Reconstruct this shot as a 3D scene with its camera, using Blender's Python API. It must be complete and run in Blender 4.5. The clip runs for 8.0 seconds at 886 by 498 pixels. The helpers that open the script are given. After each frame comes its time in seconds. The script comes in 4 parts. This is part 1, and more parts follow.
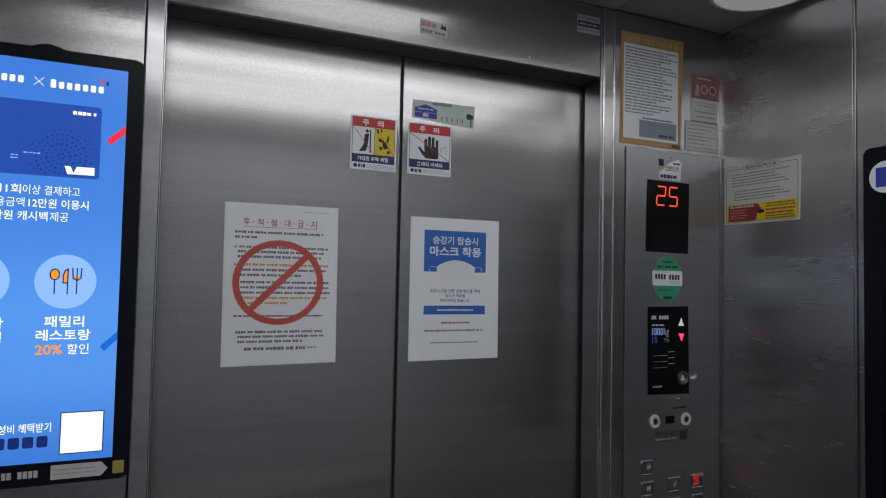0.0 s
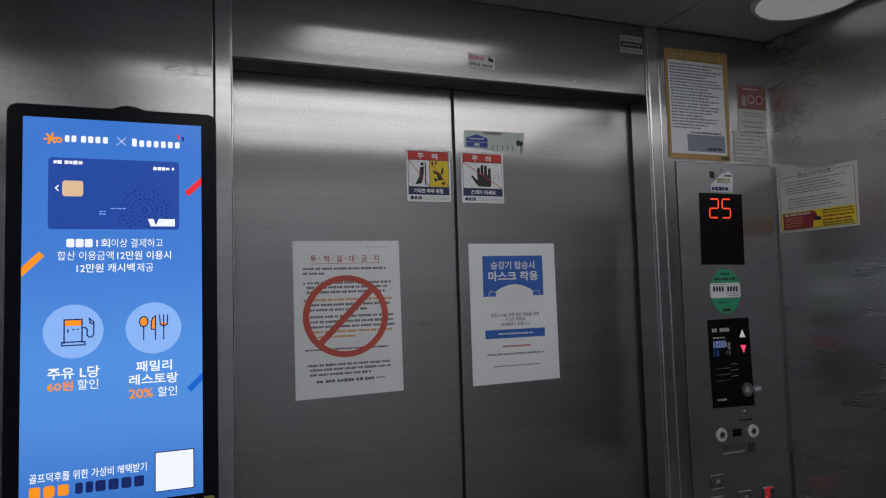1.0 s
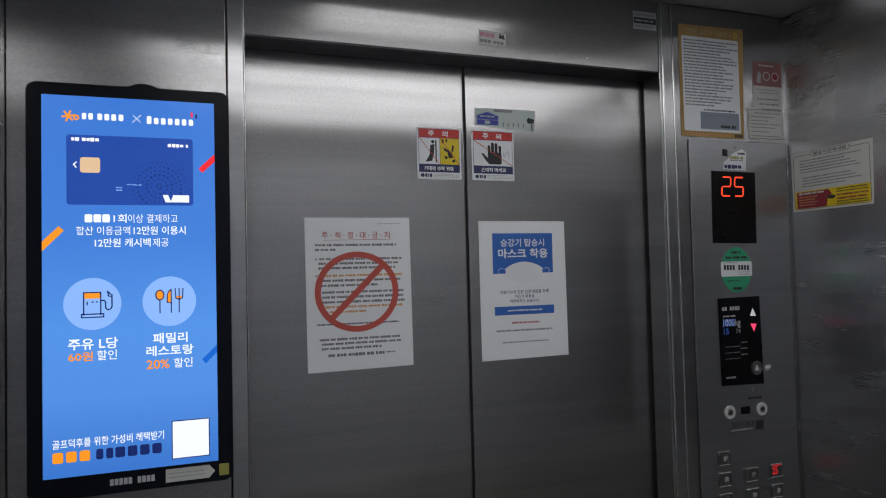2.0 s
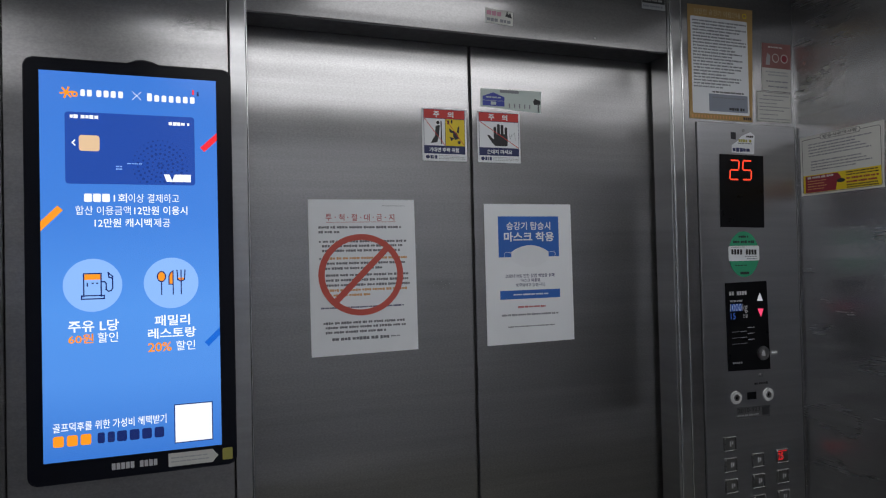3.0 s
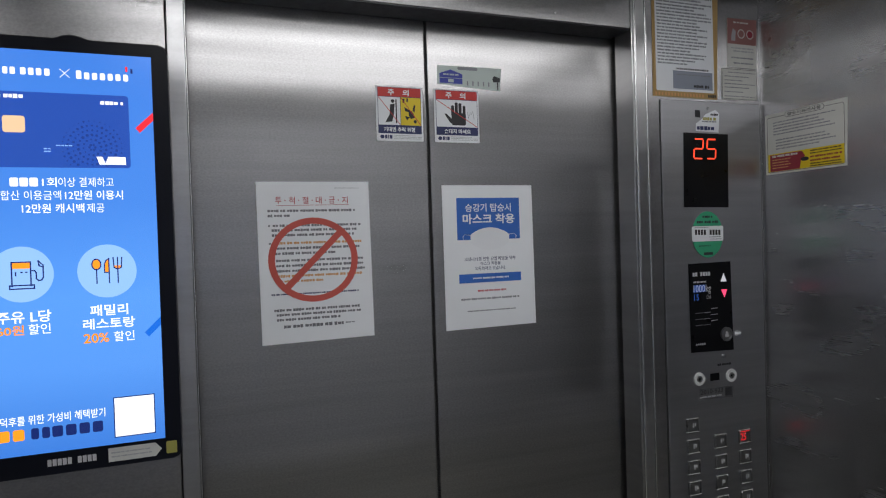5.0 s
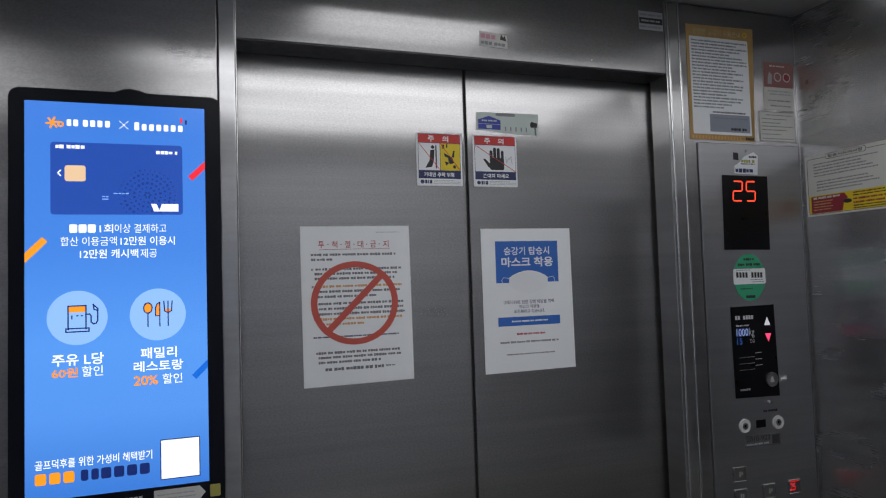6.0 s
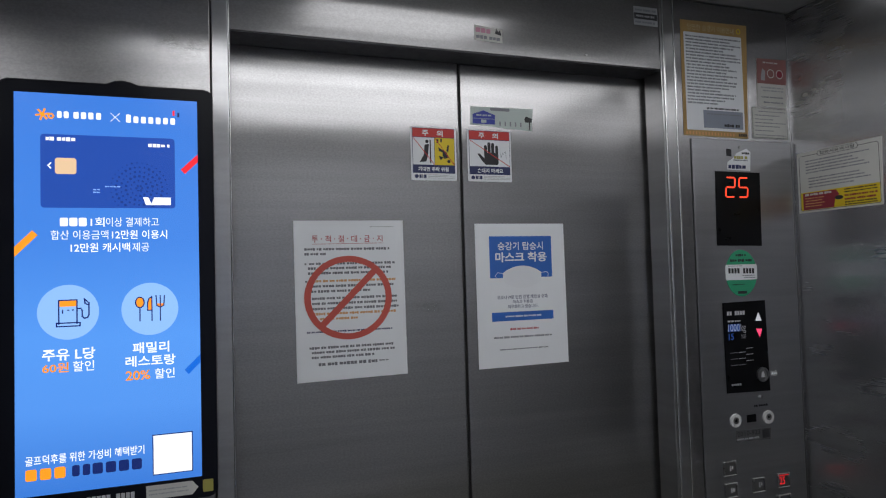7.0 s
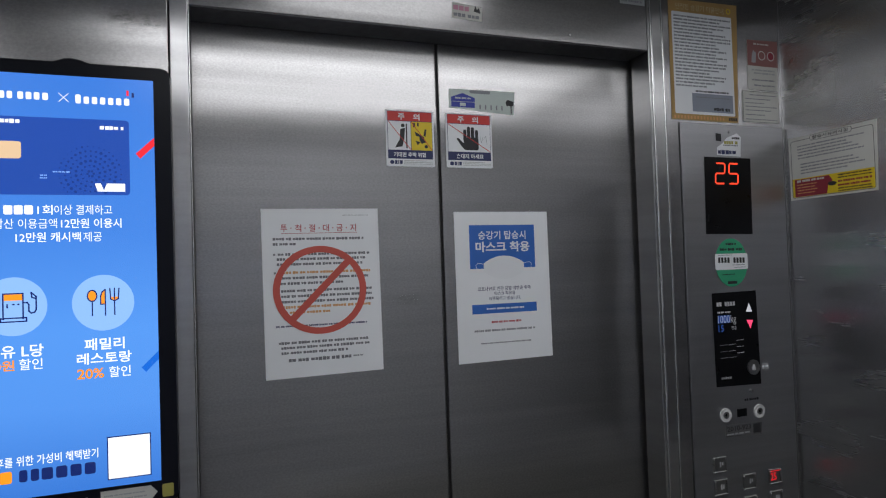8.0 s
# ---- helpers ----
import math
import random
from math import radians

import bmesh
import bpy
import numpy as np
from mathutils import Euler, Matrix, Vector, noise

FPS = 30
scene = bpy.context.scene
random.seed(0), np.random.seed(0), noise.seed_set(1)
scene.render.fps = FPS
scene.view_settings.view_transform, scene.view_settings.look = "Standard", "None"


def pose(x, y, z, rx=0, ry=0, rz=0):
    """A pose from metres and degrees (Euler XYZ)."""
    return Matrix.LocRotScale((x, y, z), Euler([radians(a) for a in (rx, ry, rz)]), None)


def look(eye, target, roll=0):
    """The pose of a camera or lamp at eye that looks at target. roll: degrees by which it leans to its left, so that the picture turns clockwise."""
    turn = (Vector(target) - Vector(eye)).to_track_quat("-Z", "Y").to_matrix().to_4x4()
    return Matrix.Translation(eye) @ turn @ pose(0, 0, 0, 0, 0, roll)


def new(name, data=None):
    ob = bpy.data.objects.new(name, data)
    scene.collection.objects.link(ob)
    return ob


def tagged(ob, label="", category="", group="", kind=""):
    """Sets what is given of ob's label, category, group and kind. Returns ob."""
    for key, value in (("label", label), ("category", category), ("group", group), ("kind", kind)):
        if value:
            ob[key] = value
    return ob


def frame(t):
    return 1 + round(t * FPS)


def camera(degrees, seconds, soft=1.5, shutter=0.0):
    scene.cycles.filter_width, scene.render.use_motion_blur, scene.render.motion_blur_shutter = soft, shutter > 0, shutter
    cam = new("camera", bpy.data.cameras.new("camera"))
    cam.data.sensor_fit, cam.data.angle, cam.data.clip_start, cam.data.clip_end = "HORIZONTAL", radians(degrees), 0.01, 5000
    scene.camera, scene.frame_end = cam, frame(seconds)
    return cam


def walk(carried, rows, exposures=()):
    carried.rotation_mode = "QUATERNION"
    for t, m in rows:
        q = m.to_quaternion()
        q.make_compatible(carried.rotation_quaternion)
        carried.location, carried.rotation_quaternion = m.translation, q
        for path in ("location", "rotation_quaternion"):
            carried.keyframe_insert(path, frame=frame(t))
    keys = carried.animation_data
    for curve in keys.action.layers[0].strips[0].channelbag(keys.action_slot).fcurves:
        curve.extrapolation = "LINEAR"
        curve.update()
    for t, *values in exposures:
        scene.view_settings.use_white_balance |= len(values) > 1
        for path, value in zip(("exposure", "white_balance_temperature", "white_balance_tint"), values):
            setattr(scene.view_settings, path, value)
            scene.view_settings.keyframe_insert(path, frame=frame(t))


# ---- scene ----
cam = camera(69.5, 8.0, soft=1.15)
PATH = [
    (0, (-0.421, -1.205, 1.658), (0.382, 0.625, 1.743), 1.2),
    (0.5, (-0.418, -1.218, 1.662), (0.279, 0.651, 1.804), -1.8),
    (1, (-0.477, -1.217, 1.686), (0.224, 0.652, 1.811), -1.7),
    (1.5, (-0.47, -1.221, 1.681), (0.205, 0.658, 1.801), -1.0),
    (1.7, (-0.464, -1.23, 1.684), (0.199, 0.655, 1.762), -1.1),
    (2.8, (-0.486, -1.237, 1.657), (0.154, 0.658, 1.706), -1.5),
    (3, (-0.478, -1.21, 1.666), (0.181, 0.678, 1.698), -1.3),
    (3.5, (-0.424, -1.064, 1.678), (0.438, 0.74, 1.652), -1.2),
    (4, (-0.426, -1.027, 1.675), (0.431, 0.77, 1.477), -1.3),
    (4.5, (-0.427, -1.121, 1.656), (0.311, 0.731, 1.503), -1.7),
    (5, (-0.418, -1.193, 1.671), (0.291, 0.677, 1.639), -1.8),
    (5.2, (-0.415, -1.211, 1.67), (0.215, 0.687, 1.71), -1.8),
    (6.3, (-0.449, -1.191, 1.682), (0.188, 0.702, 1.777), -1.6),
    (6.5, (-0.447, -1.191, 1.682), (0.204, 0.698, 1.771), -1.6),
    (7, (-0.448, -1.19, 1.682), (0.21, 0.697, 1.755), -1.6),
    (7.5, (-0.448, -1.19, 1.682), (0.208, 0.699, 1.735), -1.6),
    (8, (-0.404, -1.143, 1.675), (0.279, 0.736, 1.728), -1.9),
]
walk(cam, [(t, look(eye, target, roll)) for t, eye, target, roll in PATH],
     exposures=[(0.0, 0.18, 6260, 10), (0.6, 0.01, 6360, 10), (1.2, -0.03, 6410, 10), (1.7, 0.03, 6360, 10), (2.8, 0.15, 6310, 10), (3.5, 0.22, 6260, 10),
                (4.2, 0.57, 6310, 10), (4.8, 0.57, 6360, 10), (5.2, 0.28, 6360, 10), (6.3, 0.29, 6260, 10), (8.0, 0.29, 6260, 10)])

# world, lights and exposure
world = bpy.data.worlds.new("world")
world.use_nodes = True
scene.world = world
world.node_tree.nodes["Background"].inputs[0].default_value = (0.02, 0.02, 0.02, 1)
world.node_tree.nodes["Background"].inputs[1].default_value = 0.2
LAMP_GLOW = 2.35      # diffuser of the large ceiling light
DISC_GLOW = 0.18     # dim round ceiling light

# plan, metres
FRONT = -0.068       # face of the front wall; the door leaves stand at y = 0
LEFT, RIGHT = -0.79, 0.806
BACK = -1.57
TOP = 2.262
OPEN_L, OPEN_R, OPEN_T = -0.431, 0.449, 2.103
SEAM = 0.0125


# ---- materials ----
def lin(r, g, b):
    return tuple((c / 255 / 12.92) if c / 255 <= 0.04045 else ((c / 255 + 0.055) / 1.055) ** 2.4 for c in (r, g, b)) + (1,)


def base_material(name):
    m = bpy.data.materials.new(name)
    m.use_nodes = True
    t = m.node_tree
    return m, t, t.nodes["Principled BSDF"]


def link(t, a, b):
    t.links.new(a, b)


def noise_node(t, scale3, scale, detail=4.0, rough=0.6):
    tc, mp, nz = t.nodes.new("ShaderNodeTexCoord"), t.nodes.new("ShaderNodeMapping"), t.nodes.new("ShaderNodeTexNoise")
    mp.inputs["Scale"].default_value = scale3
    nz.inputs["Scale"].default_value, nz.inputs["Detail"].default_value, nz.inputs["Roughness"].default_value = scale, detail, rough
    link(t, tc.outputs["Object"], mp.inputs["Vector"])
    link(t, mp.outputs["Vector"], nz.inputs["Vector"])
    return nz.outputs["Fac"]


def ranged(t, fac, lo, hi, a=0.3, b=0.7):
    r = t.nodes.new("ShaderNodeMapRange")
    r.inputs["From Min"].default_value, r.inputs["From Max"].default_value = a, b
    r.inputs["To Min"].default_value, r.inputs["To Max"].default_value = lo, hi
    link(t, fac, r.inputs["Value"])
    return r.outputs["Result"]


def mixed(t, fac, c1, c2):
    x = t.nodes.new("ShaderNodeMix")
    x.data_type = "RGBA"
    link(t, fac, x.inputs[0])
    x.inputs[6].default_value, x.inputs[7].default_value = c1, c2
    return x.outputs[2]


def bumped(t, bsdf, heights):
    """heights: (fac, strength, distance) one over another."""
    last = None
    for fac, strength, dist in heights:
        b = t.nodes.new("ShaderNodeBump")
        b.inputs["Strength"].default_value, b.inputs["Distance"].default_value = strength, dist
        link(t, fac, b.inputs["Height"])
        if last:
            link(t, last, b.inputs["Normal"])
        last = b.outputs["Normal"]
    link(t, last, bsdf.inputs["Normal"])


def steel(name, tone=(0.515, 0.508, 0.515), rough=(0.16, 0.20), grain=(3, 3, 60), ripple=1.0, hair=0.008, aniso=0.94, worn=0.28, wave=0.25, emboss=0.00009, grit=0.20):
    """Brushed stainless sheet: fine hairlines, a faint pebbled ripple, rubbed patches."""
    m, t, p = base_material(name)
    big = noise_node(t, (1, 1, 1.6), 2.5, 1.5, 0.4)
    fine = noise_node(t, grain, 5, 2)
    rip = noise_node(t, (1, 1, 1.15), 230, 1.5, 0.5)
    smear = noise_node(t, (1.0, 1.0, 2.5), 6, 2, 0.4)
    dark = tuple(c * 0.94 for c in tone) + (1,)
    speck = noise_node(t, (1, 1, 1.6), 230, 2, 0.6)
    streak = noise_node(t, (0.35, 0.35, 16.0), 4, 3, 0.6)
    band = noise_node(t, (0.5, 0.5, 7.0), 2.2, 3, 0.5)
    soft = noise_node(t, (0.6, 0.6, 5.0), 1.6, 2, 0.4)
    worn_tone = mixed(t, ranged(t, big, 0, 1), dark, tone + (1,))
    for fac, lo in ((speck, 1.0 - grit), (band, 0.88), (streak, 0.90)):
        mul = t.nodes.new("ShaderNodeMix")
        mul.data_type, mul.blend_type = "RGBA", "MULTIPLY"
        mul.inputs[0].default_value = 1.0
        link(t, worn_tone, mul.inputs[6])
        link(t, ranged(t, fac, lo, 1.0, 0.32, 0.68), mul.inputs[7])
        worn_tone = mul.outputs[2]
    link(t, worn_tone, p.inputs["Base Color"])
    add = t.nodes.new("ShaderNodeMath")
    add.operation = "ADD"
    link(t, ranged(t, smear, rough[0], rough[1]), add.inputs[0])
    link(t, ranged(t, fine, -hair, hair), add.inputs[1])
    link(t, add.outputs[0], p.inputs["Roughness"])
    p.inputs["Metallic"].default_value = 1.0
    p.inputs["Anisotropic"].default_value = aniso
    geo, level = t.nodes.new("ShaderNodeNewGeometry"), t.nodes.new("ShaderNodeVectorMath")
    level.operation = "CROSS_PRODUCT"
    level.inputs[1].default_value = (0, 0.05, 1)
    link(t, geo.outputs["True Normal"], level.inputs[0])
    link(t, level.outputs[0], p.inputs["Tangent"])
    mask = t.nodes.new("ShaderNodeMath")
    mask.operation = "MULTIPLY"
    link(t, rip, mask.inputs[0])
    link(t, ranged(t, big, 0.15, 1.0, 0.38, 0.62), mask.inputs[1])
    bumped(t, p, [(soft, wave, 0.0022), (mask.outputs[0], ripple, emboss)])
    # worn, dull share of the surface: a second, broader gloss
    dull, blend = t.nodes.new("ShaderNodeBsdfPrincipled"), t.nodes.new("ShaderNodeMixShader")
    dull.inputs["Metallic"].default_value, dull.inputs["Roughness"].default_value = 1.0, 0.44
    link(t, p.inputs["Base Color"].links[0].from_socket, dull.inputs["Base Color"])
    link(t, p.inputs["Normal"].links[0].from_socket, dull.inputs["Normal"])
    blend.inputs[0].default_value = worn
    link(t, p.outputs[0], blend.inputs[1])
    link(t, dull.outputs[0], blend.inputs[2])
    link(t, blend.outputs[0], t.nodes["Material Output"].inputs["Surface"])
    return m


def plain(name, color, rough=0.5, metal=0.0, vary=0.12, bump=0.05, scale=60, coat=0.0):
    m, t, p = base_material(name)
    n = noise_node(t, (1, 1, 1), scale, 4)
    n2 = noise_node(t, (1, 1, 1), 7, 3)
    low = tuple(c * (1 - vary) for c in color[:3]) + (1,)
    link(t, mixed(t, ranged(t, n2, 0, 1), low, color), p.inputs["Base Color"])
    link(t, ranged(t, n, rough * 0.85, min(1, rough * 1.15)), p.inputs["Roughness"])
    p.inputs["Metallic"].default_value = metal
    p.inputs["Coat Weight"].default_value = coat
    if bump:
        bumped(t, p, [(n, bump, 0.0004)])
    return m


def glow(name, color, strength=1.0):
    m, t, p = base_material(name)
    p.inputs["Base Color"].default_value = (0.01, 0.01, 0.01, 1)
    p.inputs["Roughness"].default_value = 0.25
    p.inputs["Emission Color"].default_value = color
    p.inputs["Emission Strength"].default_value = strength
    return m


def screen_glow(name):
    """Lit blue picture of the display: a shade lighter towards the middle, with a faint unevenness."""
    m, t, p = base_material(name)
    tc, sep = t.nodes.new("ShaderNodeTexCoord"), t.nodes.new("ShaderNodeSeparateXYZ")
    link(t, tc.outputs["Generated"], sep.inputs[0])
    ramp = t.nodes.new("ShaderNodeValToRGB")
    e = ramp.color_ramp.elements
    e[0].position, e[0].color = 0.0, lin(62, 124, 214)
    e[1].position, e[1].color = 1.0, lin(66, 128, 222)
    for pos, c in ((0.2, (88, 152, 238)), (0.38, (90, 156, 242)), (0.62, (72, 136, 228))):
        el = e.new(pos)
        el.color = lin(*c)
    link(t, sep.outputs["Z"], ramp.inputs[0])
    link(t, ramp.outputs[0], p.inputs["Emission Color"])
    p.inputs["Emission Strength"].default_value = 0.84
    p.inputs["Base Color"].default_value = (0.01, 0.01, 0.012, 1)
    p.inputs["Roughness"].default_value = 0.2
    return m


def film(name, color, cover, scale=(1, 1, 1), grain=30.0):
    """A thin dried smear: ragged, denser in its middle, clear towards its rim."""
    m, t, p = base_material(name)
    p.inputs["Base Color"].default_value, p.inputs["Roughness"].default_value = color, 0.6
    p.inputs["Specular IOR Level"].default_value = 0.1
    tc, mp, grad = t.nodes.new("ShaderNodeTexCoord"), t.nodes.new("ShaderNodeMapping"), t.nodes.new("ShaderNodeTexGradient")
    mp.inputs["Location"].default_value, mp.inputs["Scale"].default_value = (-1, -1, -1), (2, 2, 2)
    grad.gradient_type = "SPHERICAL"
    flat_y = t.nodes.new("ShaderNodeVectorMath")
    flat_y.operation = "MULTIPLY"
    flat_y.inputs[1].default_value = (1, 0, 1)
    link(t, tc.outputs["Generated"], mp.inputs["Vector"])
    link(t, mp.outputs["Vector"], flat_y.inputs[0])
    link(t, flat_y.outputs[0], grad.inputs["Vector"])
    n = ranged(t, noise_node(t, scale, grain, 6, 0.7), 0, 1, 0.42, 0.72)
    mul, amt = t.nodes.new("ShaderNodeMath"), t.nodes.new("ShaderNodeMath")
    mul.operation = amt.operation = "MULTIPLY"
    link(t, n, mul.inputs[0])
    link(t, grad.outputs["Fac"], mul.inputs[1])
    link(t, mul.outputs[0], amt.inputs[0])
    amt.inputs[1].default_value = cover
    amt.use_clamp = True
    link(t, amt.outputs[0], p.inputs["Alpha"])
    return m


FILM_DARK = film("dark_smear_film", (0.06, 0.057, 0.052, 1), 0.55, (1, 1, 3), 60)
FILM_PALE = film("pale_glue_film", (0.50, 0.49, 0.46, 1), 0.9, (1, 1, 1), 25)
FILM_PINK = film("pink_glue_film", (0.50, 0.30, 0.27, 1), 0.9, (1, 1, 1), 30)
DOOR_STEEL = steel("door_steel")
WALL_STEEL = steel("wall_steel", ripple=0.9, grit=0.16)
SIDE_STEEL = steel("side_steel", wave=0.04, worn=0.22, tone=(0.64, 0.64, 0.65), rough=(0.24, 0.28), ripple=0.12, aniso=0.85, grit=0.04)
BACK_PANEL = plain("back_sheet", (0.88, 0.90, 0.94, 1), 0.27, 0.22, 0.08, 0.03, 60)
BACK_LOW = plain("back_kick_laminate", (0.84, 0.83, 0.72, 1), 0.5, 0, 0.12, 0.06, 60)
TRIM_STEEL = steel("trim_steel", grit=0.05, wave=0.2, tone=(0.60, 0.60, 0.61), rough=(0.20, 0.24), grain=(60, 60, 4), ripple=0.1, hair=0.006, aniso=0.85, worn=0.3)
JAMB_STEEL = steel("jamb_steel", grit=0.05, wave=0.2, tone=(0.60, 0.60, 0.60), ripple=0.1)
BEAD_STEEL = plain("bead_steel", (0.85, 0.85, 0.85, 1), 0.22, 1.0, 0.05, 0.0)
PLATE_STEEL = steel("plate_steel", grit=0.06, wave=0.1, tone=(0.49, 0.493, 0.51), rough=(0.36, 0.40), grain=(60, 60, 4), ripple=0.05, hair=0.02, aniso=0.2, worn=0.3)
BUTTON_STEEL = plain("button_steel", (0.36, 0.36, 0.36, 1), 0.30, 1.0, 0.15, 0.05, 300)
CAP_STEEL = plain("cap_steel", (0.36, 0.36, 0.36, 1), 0.38, 1.0, 0.2, 0.05, 300)
DARK_GAP = plain("dark_gap", (0.012, 0.012, 0.012, 1), 0.8)
RUBBER = plain("rubber", (0.02, 0.02, 0.02, 1), 0.7)
BLACK_PLASTIC = plain("black_plastic", (0.007, 0.008, 0.014, 1), 0.32, 0, 0.2, 0.06, 400)
# shade under the header, put into a near-black metal colour
SOFFIT_SHADE = plain("soffit_shade", (0.10, 0.10, 0.105, 1), 0.42, 1.0, 0.15, 0.05, 60)
BLACK_GLASS = plain("black_glass", (0.004, 0.004, 0.005, 1), 0.30, 0, 0.1, 0.0, 20)
for dark_gloss in (BLACK_PLASTIC, BLACK_GLASS):
    dark_gloss.node_tree.nodes["Principled BSDF"].inputs["Specular IOR Level"].default_value = 0.2
PAPER = plain("paper", (0.86, 0.88, 0.91, 1), 0.65, 0, 0.05, 0.10, 120)
STICKER = plain("sticker_vinyl", (0.84, 0.86, 0.89, 1), 0.45, 0, 0.06, 0.05, 90)
AGED_PAPER = plain("aged_paper", (0.70, 0.70, 0.66, 1), 0.6, 0, 0.15, 0.1, 90)
PALE_GREEN = plain("pale_green_vinyl", (0.60, 0.68, 0.65, 1), 0.45, 0, 0.1, 0.05, 90)
INK_BLACK = plain("ink_black", (0.03, 0.03, 0.035, 1), 0.6, 0, 0.2, 0)
INK_SOFT = plain("ink_soft_black", (0.20, 0.205, 0.23, 1), 0.6, 0, 0.2, 0)
INK_GREY = plain("ink_grey", (0.27, 0.28, 0.31, 1), 0.6, 0, 0.2, 0)
INK_PALE = plain("ink_pale", (0.45, 0.46, 0.48, 1), 0.6, 0, 0.2, 0)
INK_NAVY = plain("ink_navy", (0.025, 0.035, 0.13, 1), 0.55, 0, 0.15, 0)
INK_BLUE = plain("ink_blue", (0.035, 0.15, 0.55, 1), 0.55, 0, 0.1, 0)
INK_ROYAL = plain("ink_royal_blue", (0.04, 0.06, 0.40, 1), 0.5, 0, 0.1, 0)
INK_RED = plain("ink_red", (0.62, 0.045, 0.04, 1), 0.55, 0, 0.1, 0)
INK_RING = plain("ink_ring_red", (0.62, 0.11, 0.085, 1), 0.6, 0, 0.12, 0)
INK_TITLE = plain("ink_title_red", (0.50, 0.08, 0.10, 1), 0.6, 0, 0.12, 0)
INK_ORANGE = plain("ink_orange", (0.72, 0.38, 0.16, 1), 0.6, 0, 0.12, 0)
INK_YELLOW = plain("ink_yellow", (0.82, 0.62, 0.02, 1), 0.5, 0, 0.1, 0)
INK_MAROON = plain("ink_maroon", (0.30, 0.03, 0.05, 1), 0.5, 0, 0.15, 0)
INK_PINK = plain("ink_pink", (0.66, 0.30, 0.42, 1), 0.6, 0, 0.15, 0)
CREAM = plain("cream_ink", (0.66, 0.56, 0.36, 1), 0.5, 0, 0.1, 0)
GOLD_PRINT = plain("gold_print", (0.56, 0.36, 0.13, 1), 0.5, 0, 0.35, 0.05, 140)
RED_PRINT = plain("red_print", (0.34, 0.15, 0.14, 1), 0.5, 0, 0.3, 0.05, 60)
GREEN_VINYL = plain("green_vinyl", (0.04, 0.36, 0.19, 1), 0.45, 0, 0.1, 0.05, 90)
GREY_PRINT = plain("grey_print", (0.30, 0.33, 0.40, 1), 0.5, 0, 0.15, 0.0)
YELLOW_TAG = plain("yellow_tag", (0.45, 0.42, 0.10, 1), 0.5, 0, 0.25, 0.05)
WHITE_PLASTIC = plain("white_plastic", (0.72, 0.72, 0.72, 1), 0.4, 0, 0.08, 0.0)
SERIAL_FILM = plain("serial_film", (0.13, 0.13, 0.135, 1), 0.45, 0.3, 0.1, 0)
SILVER_INK = plain("silver_ink", (0.75, 0.75, 0.77, 1), 0.4, 0.3, 0.1, 0)
GRIME = plain("grime", (0.17, 0.165, 0.16, 1), 0.55, 0.8, 0.3, 0.2)
TORN_PAPER = plain("torn_paper", (0.52, 0.51, 0.47, 1), 0.75, 0, 0.3, 0.25, 150)
CEILING_PAINT = plain("ceiling_paint", (0.52, 0.52, 0.49, 1), 0.45, 0.0, 0.08, 0.06, 150)
CEILING_EDGE = plain("ceiling_edge_panel", (0.33, 0.335, 0.33, 1), 0.4, 0.2, 0.08, 0.06, 150)
FLOOR_STONE = plain("floor_stone", (0.40, 0.39, 0.37, 1), 0.35, 0, 0.2, 0.1, 40)
DIFFUSER = glow("lamp_diffuser", (1.0, 0.985, 0.965, 1), LAMP_GLOW)
DIFFUSER_FRONT = glow("front_lamp_diffuser", (1.0, 0.985, 0.965, 1), LAMP_GLOW * 0.52)
DIFFUSER_MIDDLE = glow("middle_lamp_diffuser", (1.0, 0.985, 0.965, 1), LAMP_GLOW * 0.85)
DIFFUSER_EDGE = glow("edge_lamp_diffuser", (1.0, 0.985, 0.965, 1), LAMP_GLOW * 0.27)
DIFFUSER_BACK = glow("back_lamp_diffuser", (1.0, 0.985, 0.965, 1), LAMP_GLOW * 1.0)
DISC_LENS = glow("disc_lens", (1.0, 1.0, 1.0, 1), DISC_GLOW)
S_BLUE = screen_glow("display_blue")
S_CARD = glow("display_card_blue", lin(33, 72, 160))
S_CARD_DOT = glow("display_card_dots", lin(22, 54, 128))
S_WHITE = glow("display_white", lin(245, 248, 255))
S_PALE = glow("display_pale_blue", lin(140, 182, 246))
S_NAVY = glow("display_navy", lin(18, 36, 96))
S_ORANGE = glow("display_orange", lin(255, 150, 30))
S_RED = glow("display_red", lin(240, 38, 50))
S_DEEP = glow("display_deep_blue", lin(20, 100, 205))
S_GOLD = glow("display_gold", lin(225, 190, 150))
S_DIGIT = glow("digit_red", lin(255, 70, 40), 1.3)
S_BUTTON = glow("button_red", lin(255, 45, 50), 0.5)
S_ARROW_W = glow("arrow_white", lin(190, 190, 195), 0.8)
S_ARROW_R = glow("arrow_red", lin(250, 70, 110), 1.0)
S_LCD = glow("lcd_blue", lin(40, 74, 140), 0.7)


# ---- shape helpers: x to the right, z up, y into the wall ----
def part(name, bm, material, parent, label=""):
    me = bpy.data.meshes.new(name)
    bmesh.ops.recalc_face_normals(bm, faces=bm.faces)
    bm.to_mesh(me)
    bm.free()
    me.materials.append(material)
    ob = new(name, me)
    ob.parent = parent
    if label:
        ob["label"] = label
    return ob


def solid(name, bm, material, label, category, kind=""):
    ob = part(name, bm, material, None)
    return tagged(ob, label, category, "", kind)


